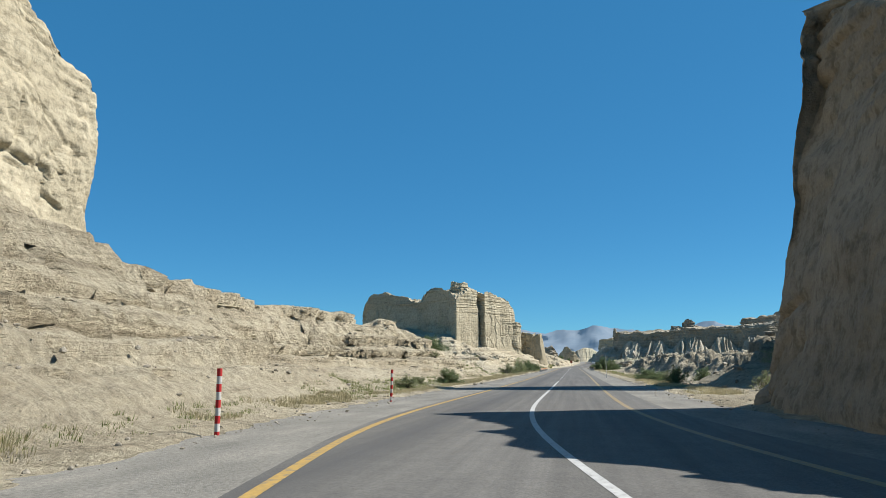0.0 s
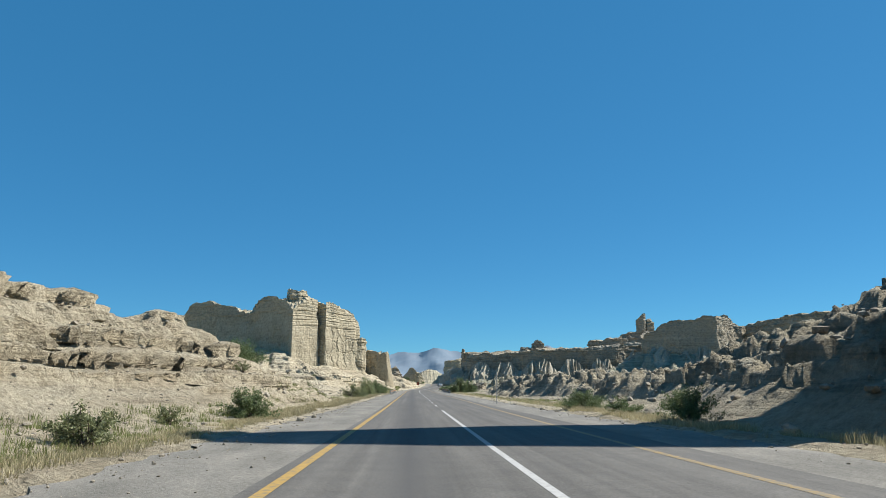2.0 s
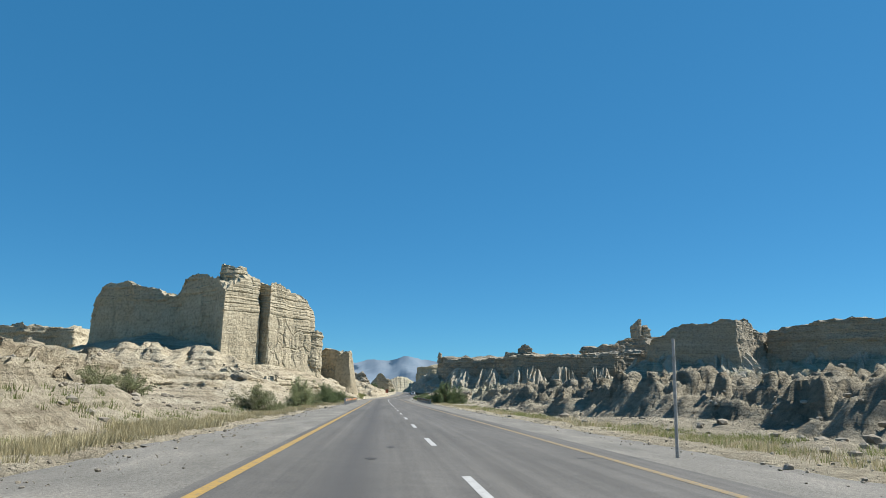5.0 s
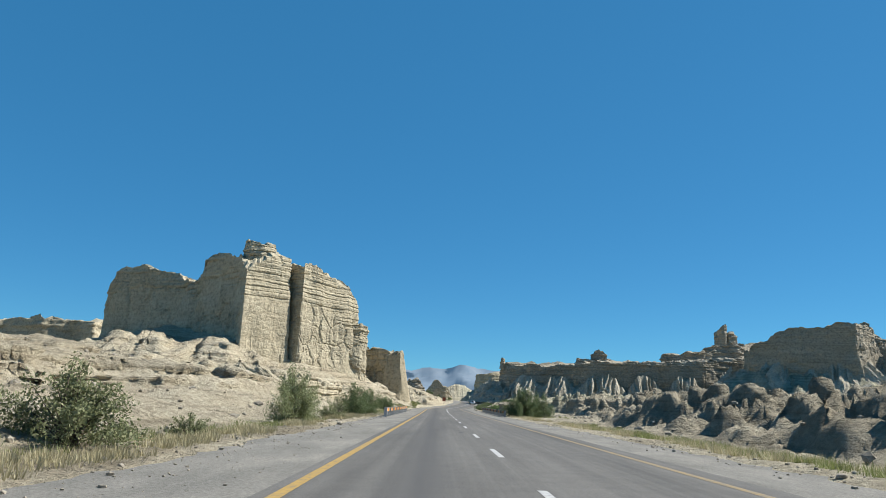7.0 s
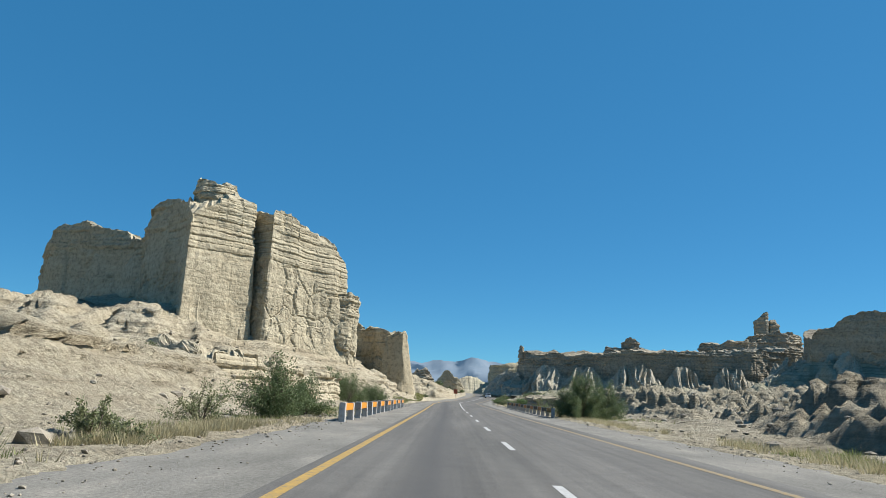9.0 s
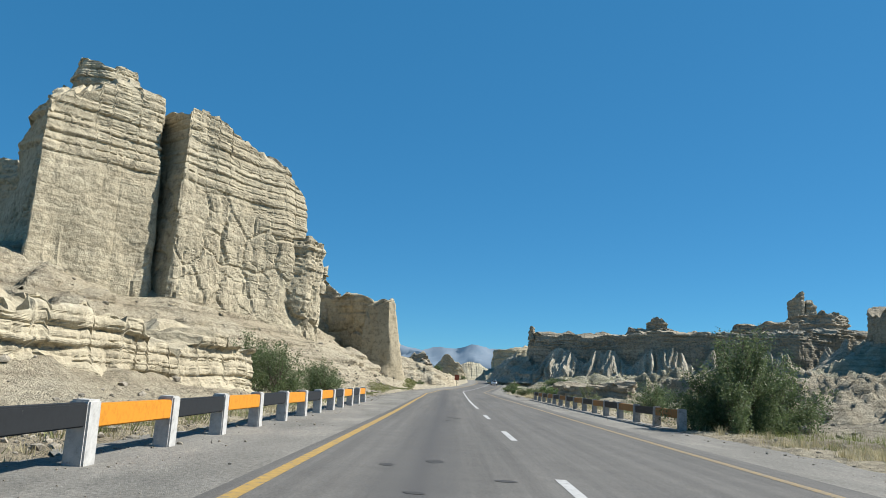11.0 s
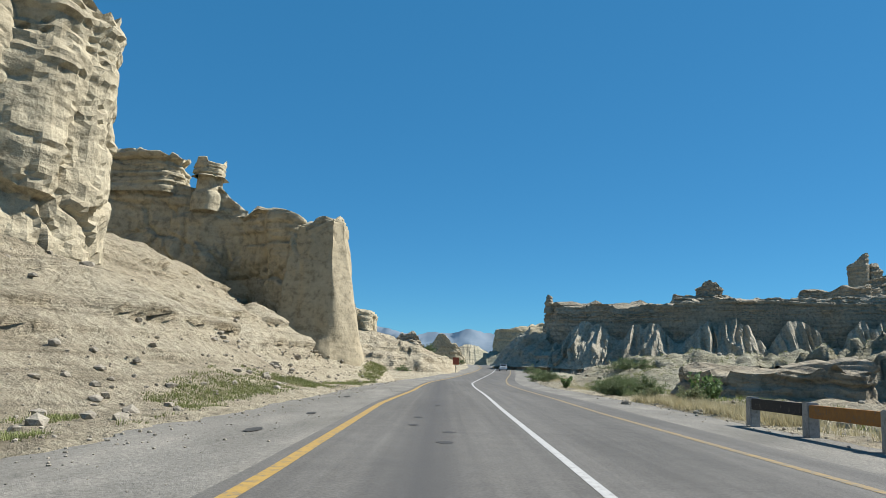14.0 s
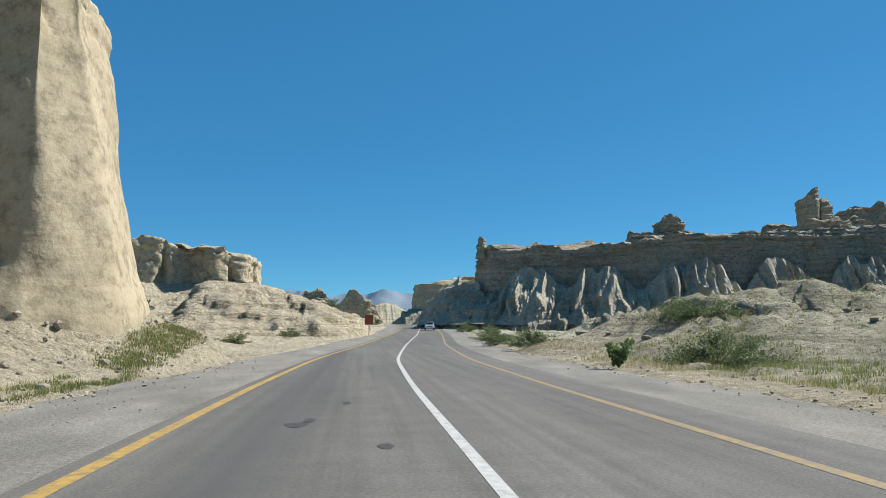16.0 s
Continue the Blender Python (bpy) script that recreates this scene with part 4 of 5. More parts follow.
cliff("flat_rock_hill", [(-22, 474, 8), (-16.5, 471, 12), (-9.5, 472, 12.6), (-6, 476, 9.5), (-9, 486, 11), (-20, 488, 10)], "flat-topped bedded rock hill beyond the bend", GREY_ROCK, 0.6, 0.35, (0.1, 1), 0.35, 0.7, 0.6, 0.9, 0.0, seed=26)


# ---- ledges in the road bank ----
def ledge_courses(y0, y1, height, side, seed, reach, thick, label, mat, far=34.0):
    """Jutting courses of harder rock where the bank reaches a height, one thing for each unbroken stretch."""
    ys = np.arange(y0, y1, 0.2)
    us = np.arange(7.5, far, 0.2)
    hz = height + 0.3 * fbm(ys / 16, seed, 0, 2, seed) + 0.05 * fbm(ys / 1.3, seed, 0, 2, seed + 1)
    T = terrain(road_x(ys)[:, None] + side * us[None, :], ys[:, None] + 0 * us[None, :]) - road_z(ys)[:, None]
    over = T >= hz[:, None]
    first = over.argmax(1)
    ahead = np.take_along_axis(T, np.minimum(first + 7, len(us) - 1)[:, None], 1)[:, 0]
    ok = over.any(1) & (ahead - hz > 0.5)
    d0 = us[first]
    d0 = np.convolve(np.pad(d0, 6, mode="edge"), np.ones(13) / 13, mode="valid")
    step = cells(ys / 1.7, 0 * ys + seed, seed)[0] * 0.35 + cells(ys / 0.6, 0 * ys + seed, seed + 2)[0] * 0.12
    lip = np.clip(reach * (0.45 + 1.1 * fbm(ys / 7, seed * 3.1, 0, 2, seed + 3) + step), -0.6, 1.1)
    th = thick * (0.75 + 0.45 * vnoise(ys / 2.4, seed * 1.7, 0, seed + 4))
    prof = ((-1.5, -1.25), (-0.75, -1.05), (None, -0.86), (None, -0.62), (None, -0.55), (None, -0.30), (None, -0.24), (None, 0.0), (None, 0.06), (-1.0, 0.2), (-2.2, 0.25))
    back = (0, 0, 0.30, 0.06, 0.14, 0.10, 0.02, 0.05, 0.3, 0, 0)
    runs, k = [], 0
    while k < len(ys):
        j = k
        while j < len(ys) and ok[j] and lip[j] > -0.3 and (j == k or abs(d0[j] - d0[j - 1]) < 0.5):
            j += 1
        if j - k > 40:
            runs.append((k, j))
        k = max(j, k + 1)
    for k, j in runs:
        R = []
        for (o, h), bk in zip(prof, back):
            q = (lip[k:j] - bk if o is None else np.full(j - k, o)) + 0.07 * fbm(ys[k:j] / 0.9, h * 3 + seed, 0, 2, seed + 6)
            R.append(np.stack([road_x(ys[k:j]) + side * (d0[k:j] - q), ys[k:j], road_z(ys[k:j]) + hz[k:j] + h * th[k:j]], -1))
        R = np.stack(R)
        F = grid_faces(*R.shape[:2])
        ob = mesh_object("rock_ledge", R.reshape(-1, 3), F[:, ::-1] if side < 0 else F, mat, flat=True)
        tagged(ob, label, "rock ledge", "ledges in the road bank")


_rl = random.Random(77)
for _k in range(17):
    _h = 1.5 + 0.38 * _k + _rl.uniform(-0.08, 0.08)
    ledge_courses(36, 168, _h, -1, 210 + _k, 0.36 if _k in (3, 7) else _rl.uniform(0.10, 0.20), 0.62 if _k in (3, 7) else _rl.uniform(0.3, 0.5), "tan sandstone ledge jutting from the bedded road bank", GROUND)
for _k, _h in enumerate((4.0, 5.6, 7.4, 9.0, 10.4)):
    ledge_courses(36, 142, _h, 1, 240 + _k, 0.35, 0.9, "grey-brown rock ledge on the bedded hillside", SAND_ROCK, 70.0)


# ---- road ----
def ribbon(name, a, b, y0, y1, lift, mat, step=2.0, label="", parent=None, wobble=0.0, seed=0):
    ys = np.arange(y0, y1 + step * 0.5, step)
    m = max(2, int((b - a) / 1.5) + 1)
    us = np.linspace(a, b, m)
    U, Y = np.meshgrid(us, ys)
    if wobble:
        U[:, 0] += wobble * fbm(ys / 1.5, 0, 0, 3, seed)
        U[:, -1] += wobble * fbm(ys / 1.5, 9, 0, 3, seed)
    V = np.stack([road_x(Y) + U, Y, road_z(Y) + lift], -1)
    ob = mesh_object(name, V.reshape(-1, 3), grid_faces(*U.shape), mat, parent)
    return ob


_LY, _LO = (0, 18, 32, 242, 252, 258, 265, 273, 400), (-3.85, -3.85, -3.65, -3.65, -3.78, -3.86, -3.74, -3.58, -3.58)
_ys = np.arange(-120, 701, 1.0)
_lo = np.interp(_ys, _LY, _LO) - 0.3
_U = _lo[:, None] + (4.35 - _lo[:, None]) * np.linspace(0, 1, 7)[None, :]
_Y = _ys[:, None] + 0 * _U
road = mesh_object("road", np.stack([road_x(_Y) + _U, _Y, road_z(_Y)], -1).reshape(-1, 3), grid_faces(*_U.shape), ASPHALT)
tagged(road, "grey worn two-lane asphalt road with yellow edge lines", "road", kind="structure")
shoulder = ribbon("pavement", -6.9, 6.9, -120, 700, -0.012, SHOULDER, 0.5, wobble=0.35, seed=4)
tagged(shoulder, "grey gravelly paved shoulder of the road", "shoulder", kind="structure")
def edge_line(off_y, off_x, label, mat):
    ys = np.arange(-60, 601, 1.0)
    o = np.interp(ys, off_y, off_x)
    U = np.stack([o - 0.09, o + 0.09], 1)
    Y = np.stack([ys, ys], 1)
    V = np.stack([road_x(Y) + U, Y, road_z(Y) + 0.004 + 0 * U], -1)
    return mesh_object("yellow_edge_line", V.reshape(-1, 3), grid_faces(len(ys), 2), mat, road, label)


edge_line(_LY, _LO, "worn yellow edge line", YELLOW_LINE)
edge_line((0, 22, 60, 110, 225, 241, 257, 274, 300, 400), (2.95, 3.15, 3.3, 3.65, 3.65, 3.44, 3.1, 3.1, 3.2, 3.4), "faded yellow edge line", YELLOW_FADED)
ribbon("white_centre_line", -0.07, 0.07, -60, 80, 0.004, WHITE_LINE, 1.0, parent=road)
ribbon("white_centre_line", -0.07, 0.07, 221.4, 600, 0.004, WHITE_LINE, 1.0, parent=road)
for yd in (90.3, 101.3, 112.3, 122.9, 133.7, 144.7, 156.3, 167.4, 178.2, 189.0, 199.6, 210.3):
    ribbon("white_dash", -0.075, 0.075, yd, yd + 3.5, 0.004, WHITE_LINE, 0.5, parent=road)


# ---- distant mountains ----
def far_range(name, y, x0, x1, height, seed):
    xs = np.arange(x0, x1, 14.0)
    rows = 12
    f = np.linspace(0, 1, rows)[:, None]
    crest = height * (0.78 + 0.09 * fbm(xs / 260, 0, 0, 5, seed))
    X = xs + 0 * f
    Y = y + 500 * f + 60 * fbm(X / 90, f * 3, 0, 4, seed + 3)
    Z = crest * f ** 0.9 + 10 * fbm(X / 60, f * 6, 0, 4, seed + 5) * f - 4
    ob = mesh_object(name, np.stack([X, Y, Z], -1).reshape(-1, 3), grid_faces(rows, len(xs)), HAZED_ROCK)
    return tagged(ob, "hazy blue mountain range on the horizon", "mountains", kind="structure")


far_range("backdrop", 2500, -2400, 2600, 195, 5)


# ---- small marks on the road ----
TAR, _t, _b = material("tar_patch", 0.8)
_t.links.new(n_ramp(_t, n_noise(_t, 9, 4, 0.6), [(0.3, (0.033, 0.032, 0.031)), (0.7, (0.062, 0.061, 0.058))]), _b.inputs["Base Color"])
rnd = random.Random(11)


def patch(x, y, rx, ry):
    n = 14
    z = float(road_z(y)) + 0.0045
    ring = [(x + rx * (0.75 + 0.35 * rnd.random()) * math.cos(2 * math.pi * k / n), y + ry * (0.75 + 0.35 * rnd.random()) * math.sin(2 * math.pi * k / n), z) for k in range(n)]
    bm = bmesh.new()
    bm.faces.new([bm.verts.new(p) for p in ring])
    return part("tar_patch", bm, TAR, road)


for y in (97, 100.5, 118, 119.2, 123, 149.5, 150.6, 151.5, 190.5, 192, 193.2, 194, 207.5, 209.5, 210, 222, 226, 240, 246, 248, 249.5, 252, 258, 262, 270, 276, 278.5, 281):
    patch(float(road_x(y)) + rnd.uniform(-2.6, -0.3), y, rnd.uniform(0.07, 0.16), rnd.uniform(0.1, 0.3))
for x, y, rx, ry in ((-5.2, 262, 0.14, 0.5), (-1.5, 278, 0.16, 0.3), (2.4, 226, 0.1, 0.4), (-5.0, 247, 0.14, 0.5), (-4.8, 252, 0.12, 0.4)):
    patch(x, y, rx, ry)


# ---- parapets ----
def parapet(x, y0, n, pitch, first, paints):
    """White posts joined by painted concrete rails, black and orange by turns."""
    base = holder("parapet", "white concrete posts with black and orange rails", "guard rail", x, y0, 0)
    side = 1 if x < 0 else -1
    posts, rails = [], []
    pm = box_bm(0.27, 0.34, 1.2, 0.025, (0, 0, 0.17))
    for v in pm.verts:
        if v.co.z > 0.5:
            v.co.x *= 0.94
            v.co.y *= 0.94
    pmesh = bpy.data.meshes.new("post")
    pm.to_mesh(pmesh)
    pm.free()
    pmesh.materials.append(paints[2])
    meshes = []
    for m in paints[:2]:
        rm = box_bm(0.15, pitch - 0.32, 0.29, 0.018, (0, 0, 0))
        me = bpy.data.meshes.new("rail")
        rm.to_mesh(me)
        rm.free()
        me.materials.append(m)
        meshes.append(me)
    r = random.Random(int(y0))
    for k in range(n):
        p = new("post", pmesh)
        p.matrix_world = pose(x + r.uniform(-0.02, 0.02), y0 + k * pitch, float(road_z(y0 + k * pitch)), r.uniform(-0.8, 0.8), r.uniform(-0.8, 0.8), r.uniform(-1.5, 1.5))
        posts.append(p)
        if k < n - 1:
            q = new("rail", meshes[(k + first) % 2])
            q.matrix_world = pose(x + side * 0.03, y0 + (k + 0.5) * pitch, 0.58 + float(road_z(y0 + (k + 0.5) * pitch)) + r.uniform(-0.012, 0.012), r.uniform(-0.3, 0.3), 0, 0)
            tagged(q, "black painted concrete rail" if (k + first) % 2 == 0 else "orange painted concrete rail")
            rails.append(q)
    for o in posts + rails:
        mw = o.matrix_basis.copy()
        o.parent = base
        o.matrix_parent_inverse = Matrix.Translation(-base.location)
        o.matrix_basis = mw
    return tagged(base, group="parapets of the small bridge")


BLACK_WORN = paint_material("weathered_black_paint", (0.036, 0.033, 0.031), 0.42, (0.124, 0.110, 0.095))
ORANGE_WORN = paint_material("weathered_orange_paint", (0.365, 0.168, 0.044), 0.44, (0.197, 0.139, 0.095))
GREY_POST = paint_material("dirty_white_paint", (0.365, 0.358, 0.336), 0.45, (0.197, 0.190, 0.175))
parapet(-5.97, 180.06, 16, 2.82, 1, (BLACK_PAINT, ORANGE_PAINT, WHITE_PAINT))
parapet(6.75, 209.1, 15, 3.2, 1, (BLACK_WORN, ORANGE_WORN, GREY_POST))
CONCRETE, _t, _b = material("grey_concrete", 0.9)
_t.links.new(n_ramp(_t, n_noise(_t, 3, 6, 0.7), [(0.3, (0.161, 0.153, 0.139)), (0.7, (0.263, 0.252, 0.226))]), _b.inputs["Base Color"])
slab = part("bridge_edge", box_bm(0.5, 46, 0.9, 0.02, (6.75, 231.5, -0.43)), CONCRETE)
tagged(slab, "grey concrete edge beam of the small bridge", "bridge edge", kind="structure")


# ---- posts ----
def marker_post(x, y, h, lean):
    z = ground_z(x, y)
    base = holder("marker_post", "red and white banded roadside marker post", "marker post", x, y, z)
    n = 9
    step = h / n
    for k in range(n):
        bm = bmesh.new()
        bmesh.ops.create_cone(bm, cap_ends=True, segments=12, radius1=0.053, radius2=0.053, depth=step, matrix=Matrix.Translation((0, 0, step * (k + 0.5))))
        o = part("band", bm, RED_PAINT if (k % 2 == 0) == (n % 2 == 1) else WHITE_PAINT, base)
    base.rotation_euler = (0, radians(lean), 0)
    return tagged(base, group="marker posts")


marker_post(-5.65, 18.7, 1.42, 0.5)
marker_post(-6.0, 35.0, 1.42, 2.0)
bm = bmesh.new()
bmesh.ops.create_cone(bm, cap_ends=True, segments=10, radius1=0.04, radius2=0.035, depth=2.9, matrix=Matrix.Translation((0, 0, 1.25)))
pole = part("roadside_pole", bm, WHITE_PAINT)
pole.location = (5.4, 98.6, 0)
tagged(pole, "thin pale bare pole standing on the verge", "pole")


_y = 360.0
_x = float(road_x(_y)) - 5.7
sign = holder("road_sign", "small weathered red roadside sign on a post", "sign", _x, _y, ground_z(_x, _y))
part("board", box_bm(1.05, 0.04, 1.2, 0.01, (0, -0.05, 2.1)), paint_material("faded_red_sign_paint", (0.307, 0.088, 0.051), 0.4, (0.256, 0.146, 0.102)), sign)
part("post", box_bm(0.09, 0.06, 2.7, 0.01, (0, 0, 1.3)), CONCRETE, sign)


# ---- plants ----
def tube_mesh(paths, radius):
    """Three-sided tapering stems along a list of point arrays."""
    V, F, base = [], [], 0
    for pts in paths:
        m = len(pts)
        for i, p in enumerate(pts):
            r = radius * (1 - 0.8 * i / (m - 1))
            for k in range(3):
                a = 2 * math.pi * k / 3
                V.append((p[0] + r * math.cos(a), p[1] + r * math.sin(a), p[2]))
        for i in range(m - 1):
            for k in range(3):
                a, c = base + i * 3 + k, base + i * 3 + (k + 1) % 3
                F.append((a, c, c + 3, a + 3))
        base += m * 3
    return np.array(V), np.array(F)


def leaf_quads(centres, size, rs, up=0.3, ratio=0.45):
    n = len(centres)
    d = rs.normal(size=(n, 3)) + np.array([0, 0, up])
    d /= np.linalg.norm(d, axis=1)[:, None]
    s = np.cross(d, rs.normal(size=(n, 3)))
    s /= np.linalg.norm(s, axis=1)[:, None] + 1e-9
    L = size * rs.uniform(0.6, 1.3, (n, 1))
    V = np.stack([centres - d * L * 0.5, centres + s * L * ratio * 0.5, centres + d * L * 0.5, centres - s * L * ratio * 0.5], 1)
    return V.reshape(-1, 3), np.arange(n * 4).reshape(n, 4)


def bush(x, y, r, h, leaves, seed, leaf=LEAF, size=0.09, name="bush", label="", branches=70, sink=0.05, trunk=0.03, up=0.3, ratio=0.45):
    rs = np.random.RandomState(seed)
    z = ground_z(x, y) - sink
    base = holder(name, label or "dusty green thorny desert bush with thin stems", "bush", x, y, z)
    paths, cs = [], []
    lob = rs.uniform(0, 6.28, 3)
    for k in range(branches):
        a = rs.uniform(0, 2 * math.pi)
        el = np.arcsin(rs.uniform(0.05, 1.0))
        reach = rs.uniform(0.55, 1.05) * (1 + 0.22 * math.sin(2 * a + lob[0]) + 0.15 * math.sin(5 * a + lob[1]))
        tip = np.array([math.cos(a) * math.cos(el) * r * reach, math.sin(a) * math.cos(el) * r * reach, math.sin(el) * h * rs.uniform(0.6, 1.02) + 0.1])
        mid = tip * np.array([0.4, 0.4, 0.62]) + rs.normal(size=3) * 0.06 * r
        t = np.linspace(0, 1, 6)[:, None]
        root = np.array([rs.normal() * 0.08 * r, rs.normal() * 0.08 * r, 0])
        path = (1 - t) ** 2 * root + 2 * t * (1 - t) * mid + t * t * tip
        paths.append(path)
        m = int(2.6 * leaves) // branches
        tt = rs.uniform(0.35, 1.03, (m, 1)) ** 0.8
        c = (1 - tt) ** 2 * root + 2 * tt * (1 - tt) * mid + tt * tt * tip + np.clip(rs.normal(size=(m, 3)), -1.6, 1.6) * np.array([0.065 * r, 0.065 * r, 0.05 * h])
        cs.append(c)
    c = np.concatenate(cs)
    c = c[c[:, 2] > 0.02]
    V, F = leaf_quads(c, size, rs, up, ratio)
    mesh_object("crown", V, F, leaf, base, flat=True)
    V, F = tube_mesh(paths, trunk)
    mesh_object("branchwork", V, F, BARK, base, "thin grey woody stems")
    return base


G = "thorny bushes along the road"
BUSHES = (
    (-8.7, 66.2, 1.3, 1.4, 3200, LEAF, 0.085), (-8.6, 50, 1.1, 0.9, 1500, LEAF_DULL, 0.08), (-9.4, 58, 0.7, 0.6, 700, LEAF_DULL, 0.07),
    (-15.9, 95, 2.7, 2.0, 6000, LEAF, 0.11), (-13.8, 88, 1.0, 0.8, 900, LEAF_DULL, 0.08),
    (10.4, 41.5, 1.1, 1.2, 900, LEAF_DULL, 0.07), (8.6, 80, 1.6, 1.4, 3000, LEAF, 0.09), (8.3, 70, 1.15, 1.0, 2000, LEAF, 0.08), (9.0, 62.8, 1.2, 1.5, 2600, LEAF, 0.08), (13.2, 76, 1.4, 1.5, 1800, LEAF, 0.09),
    (11.5, 92, 1.2, 0.9, 1000, LEAF_DULL, 0.08), (14, 52, 1.6, 1.4, 1500, LEAF_DULL, 0.08),
    (-9.2, 130.4, 1.6, 1.8, 3600, LEAF_DULL, 0.09), (-8.6, 136.2, 0.8, 0.7, 900, LEAF_DULL, 0.07),
    (-9.0, 171, 1.2, 1.3, 1200, LEAF_DULL, 0.07), (-8.9, 180, 1.9, 2.6, 6000, LEAF, 0.09), (-8.4, 184, 1.6, 2.1, 3600, LEAF, 0.09),
    (-8.4, 163, 0.9, 0.9, 1200, LEAF_DULL, 0.08), (-14, 121, 1.3, 1.4, 1600, LEAF_DULL, 0.08), (-18, 127, 1.8, 1.6, 2000, LEAF_DULL, 0.09),
    (-11.6, 226.5, 2.5, 3.0, 5600, LEAF, 0.10), (-14.2, 230.5, 2.6, 3.1, 5200, LEAF, 0.10), (-10.0, 231.5, 1.9, 2.3, 3000, LEAF, 0.09), (-9.0, 228.0, 1.7, 2.2, 3000, LEAF, 0.09),
    (9.0, 210.0, 2.3, 3.9, 13000, LEAF, 0.10), (11.4, 212.5, 2.3, 3.6, 8000, LEAF, 0.10), (12, 233, 1.8, 2.2, 2000, LEAF, 0.10), (14.5, 240, 2.2, 2.4, 2600, LEAF, 0.10),
    (11.5, 222, 1.4, 2.0, 1500, LEAF_DULL, 0.09), (10.5, 248, 1.3, 1.7, 1500, LEAF_DULL, 0.09),
    (8.2, 276.5, 1.5, 1.2, 3600, LEAF, 0.08), (10.6, 279, 1.7, 1.2, 2400, LEAF, 0.09), (8.5, 264.5, 1.1, 0.9, 1600, LEAF_DULL, 0.08), (8.2, 268.5, 0.8, 0.7, 1000, LEAF_DULL, 0.07),
    (12.5, 294, 2.6, 1.4, 3000, LEAF, 0.10), (16, 303, 3.2, 1.3, 3000, LEAF, 0.11), (9.6, 312, 1.8, 1.2, 1800, LEAF, 0.10), (9.8, 325, 1.8, 1.3, 1500, LEAF, 0.10),
    (12, 340, 2.4, 1.6, 1600, LEAF, 0.13), (-9.2, 322, 1.5, 0.9, 900, LEAF_DULL, 0.10), (-7.6, 345, 1.6, 1.0, 900, LEAF, 0.11), (-4.5, 372, 2.0, 1.6, 1200, LEAF, 0.13),
    (16, 384, 2.4, 1.8, 1200, LEAF, 0.14), (-1, 452, 2.4, 2.2, 900, LEAF, 0.18), (3.5, 456, 2.0, 2.0, 700, LEAF, 0.18), (24, 420, 2.4, 1.8, 700, LEAF, 0.18),
    (96, 330, 4, 3, 1200, LEAF, 0.28), (-39, 214, 1.2, 1.0, 500, LEAF_DULL, 0.1), (-24, 204, 1.0, 0.8, 500, LEAF_DULL, 0.1),
)
for k, (x, y, r, h, n, mat, size) in enumerate(BUSHES):
    lab = "deep green thorny desert bush on the verge" if mat is LEAF else "dusty grey-green scrub bush with dry twigs"
    tagged(bush(x, y, r, h, n, 100 + k, mat, size, label=lab, branches=max(24, min(90, n // 55))), group=G)
tagged(bush(-9.2, 155.0, 1.9, 2.9, 6500, 190, WILLOW_LEAF, 0.14, label="tall pale green bush with narrow drooping leaves", branches=110, trunk=0.022, up=0.9, ratio=0.2), group=G)


def milkweed(x, y, h, seed):
    rs = np.random.RandomState(seed)
    z = ground_z(x, y) - 0.03
    base = holder("milkweed_shrub", "upright shrub with broad pale green leaves", "shrub", x, y, z)
    paths, cs = [], []
    for k in range(13):
        a = rs.uniform(0, 6.28)
        tip = np.array([math.cos(a) * h * rs.uniform(0.2, 0.55), math.sin(a) * h * rs.uniform(0.2, 0.55), h * rs.uniform(0.65, 1.0)])
        t = np.linspace(0, 1, 6)[:, None]
        path = t * tip * np.array([1, 1, 1]) + np.array([0, 0, 0.12]) * np.sin(t * 3.14)
        paths.append(path)
        tt = rs.uniform(0.3, 1.02, (26, 1))
        cs.append(tt * tip + rs.normal(size=(26, 3)) * 0.06)
    V, F = leaf_quads(np.concatenate(cs), 0.2, rs, 0.9, 0.6)
    mesh_object("foliage", V, F, LEAF_BROAD, base, flat=True)
    V, F = tube_mesh(paths, 0.018)
    mesh_object("branchwork", V, F, BARK, base)
    return tagged(base, group="broad-leaved shrubs")


milkweed(9.4, 265.8, 1.5, 5)
milkweed(10.3, 267.0, 1.2, 6)
milkweed(-9.8, 300, 1.0, 7)
milkweed(7.9, 292, 1.0, 8)


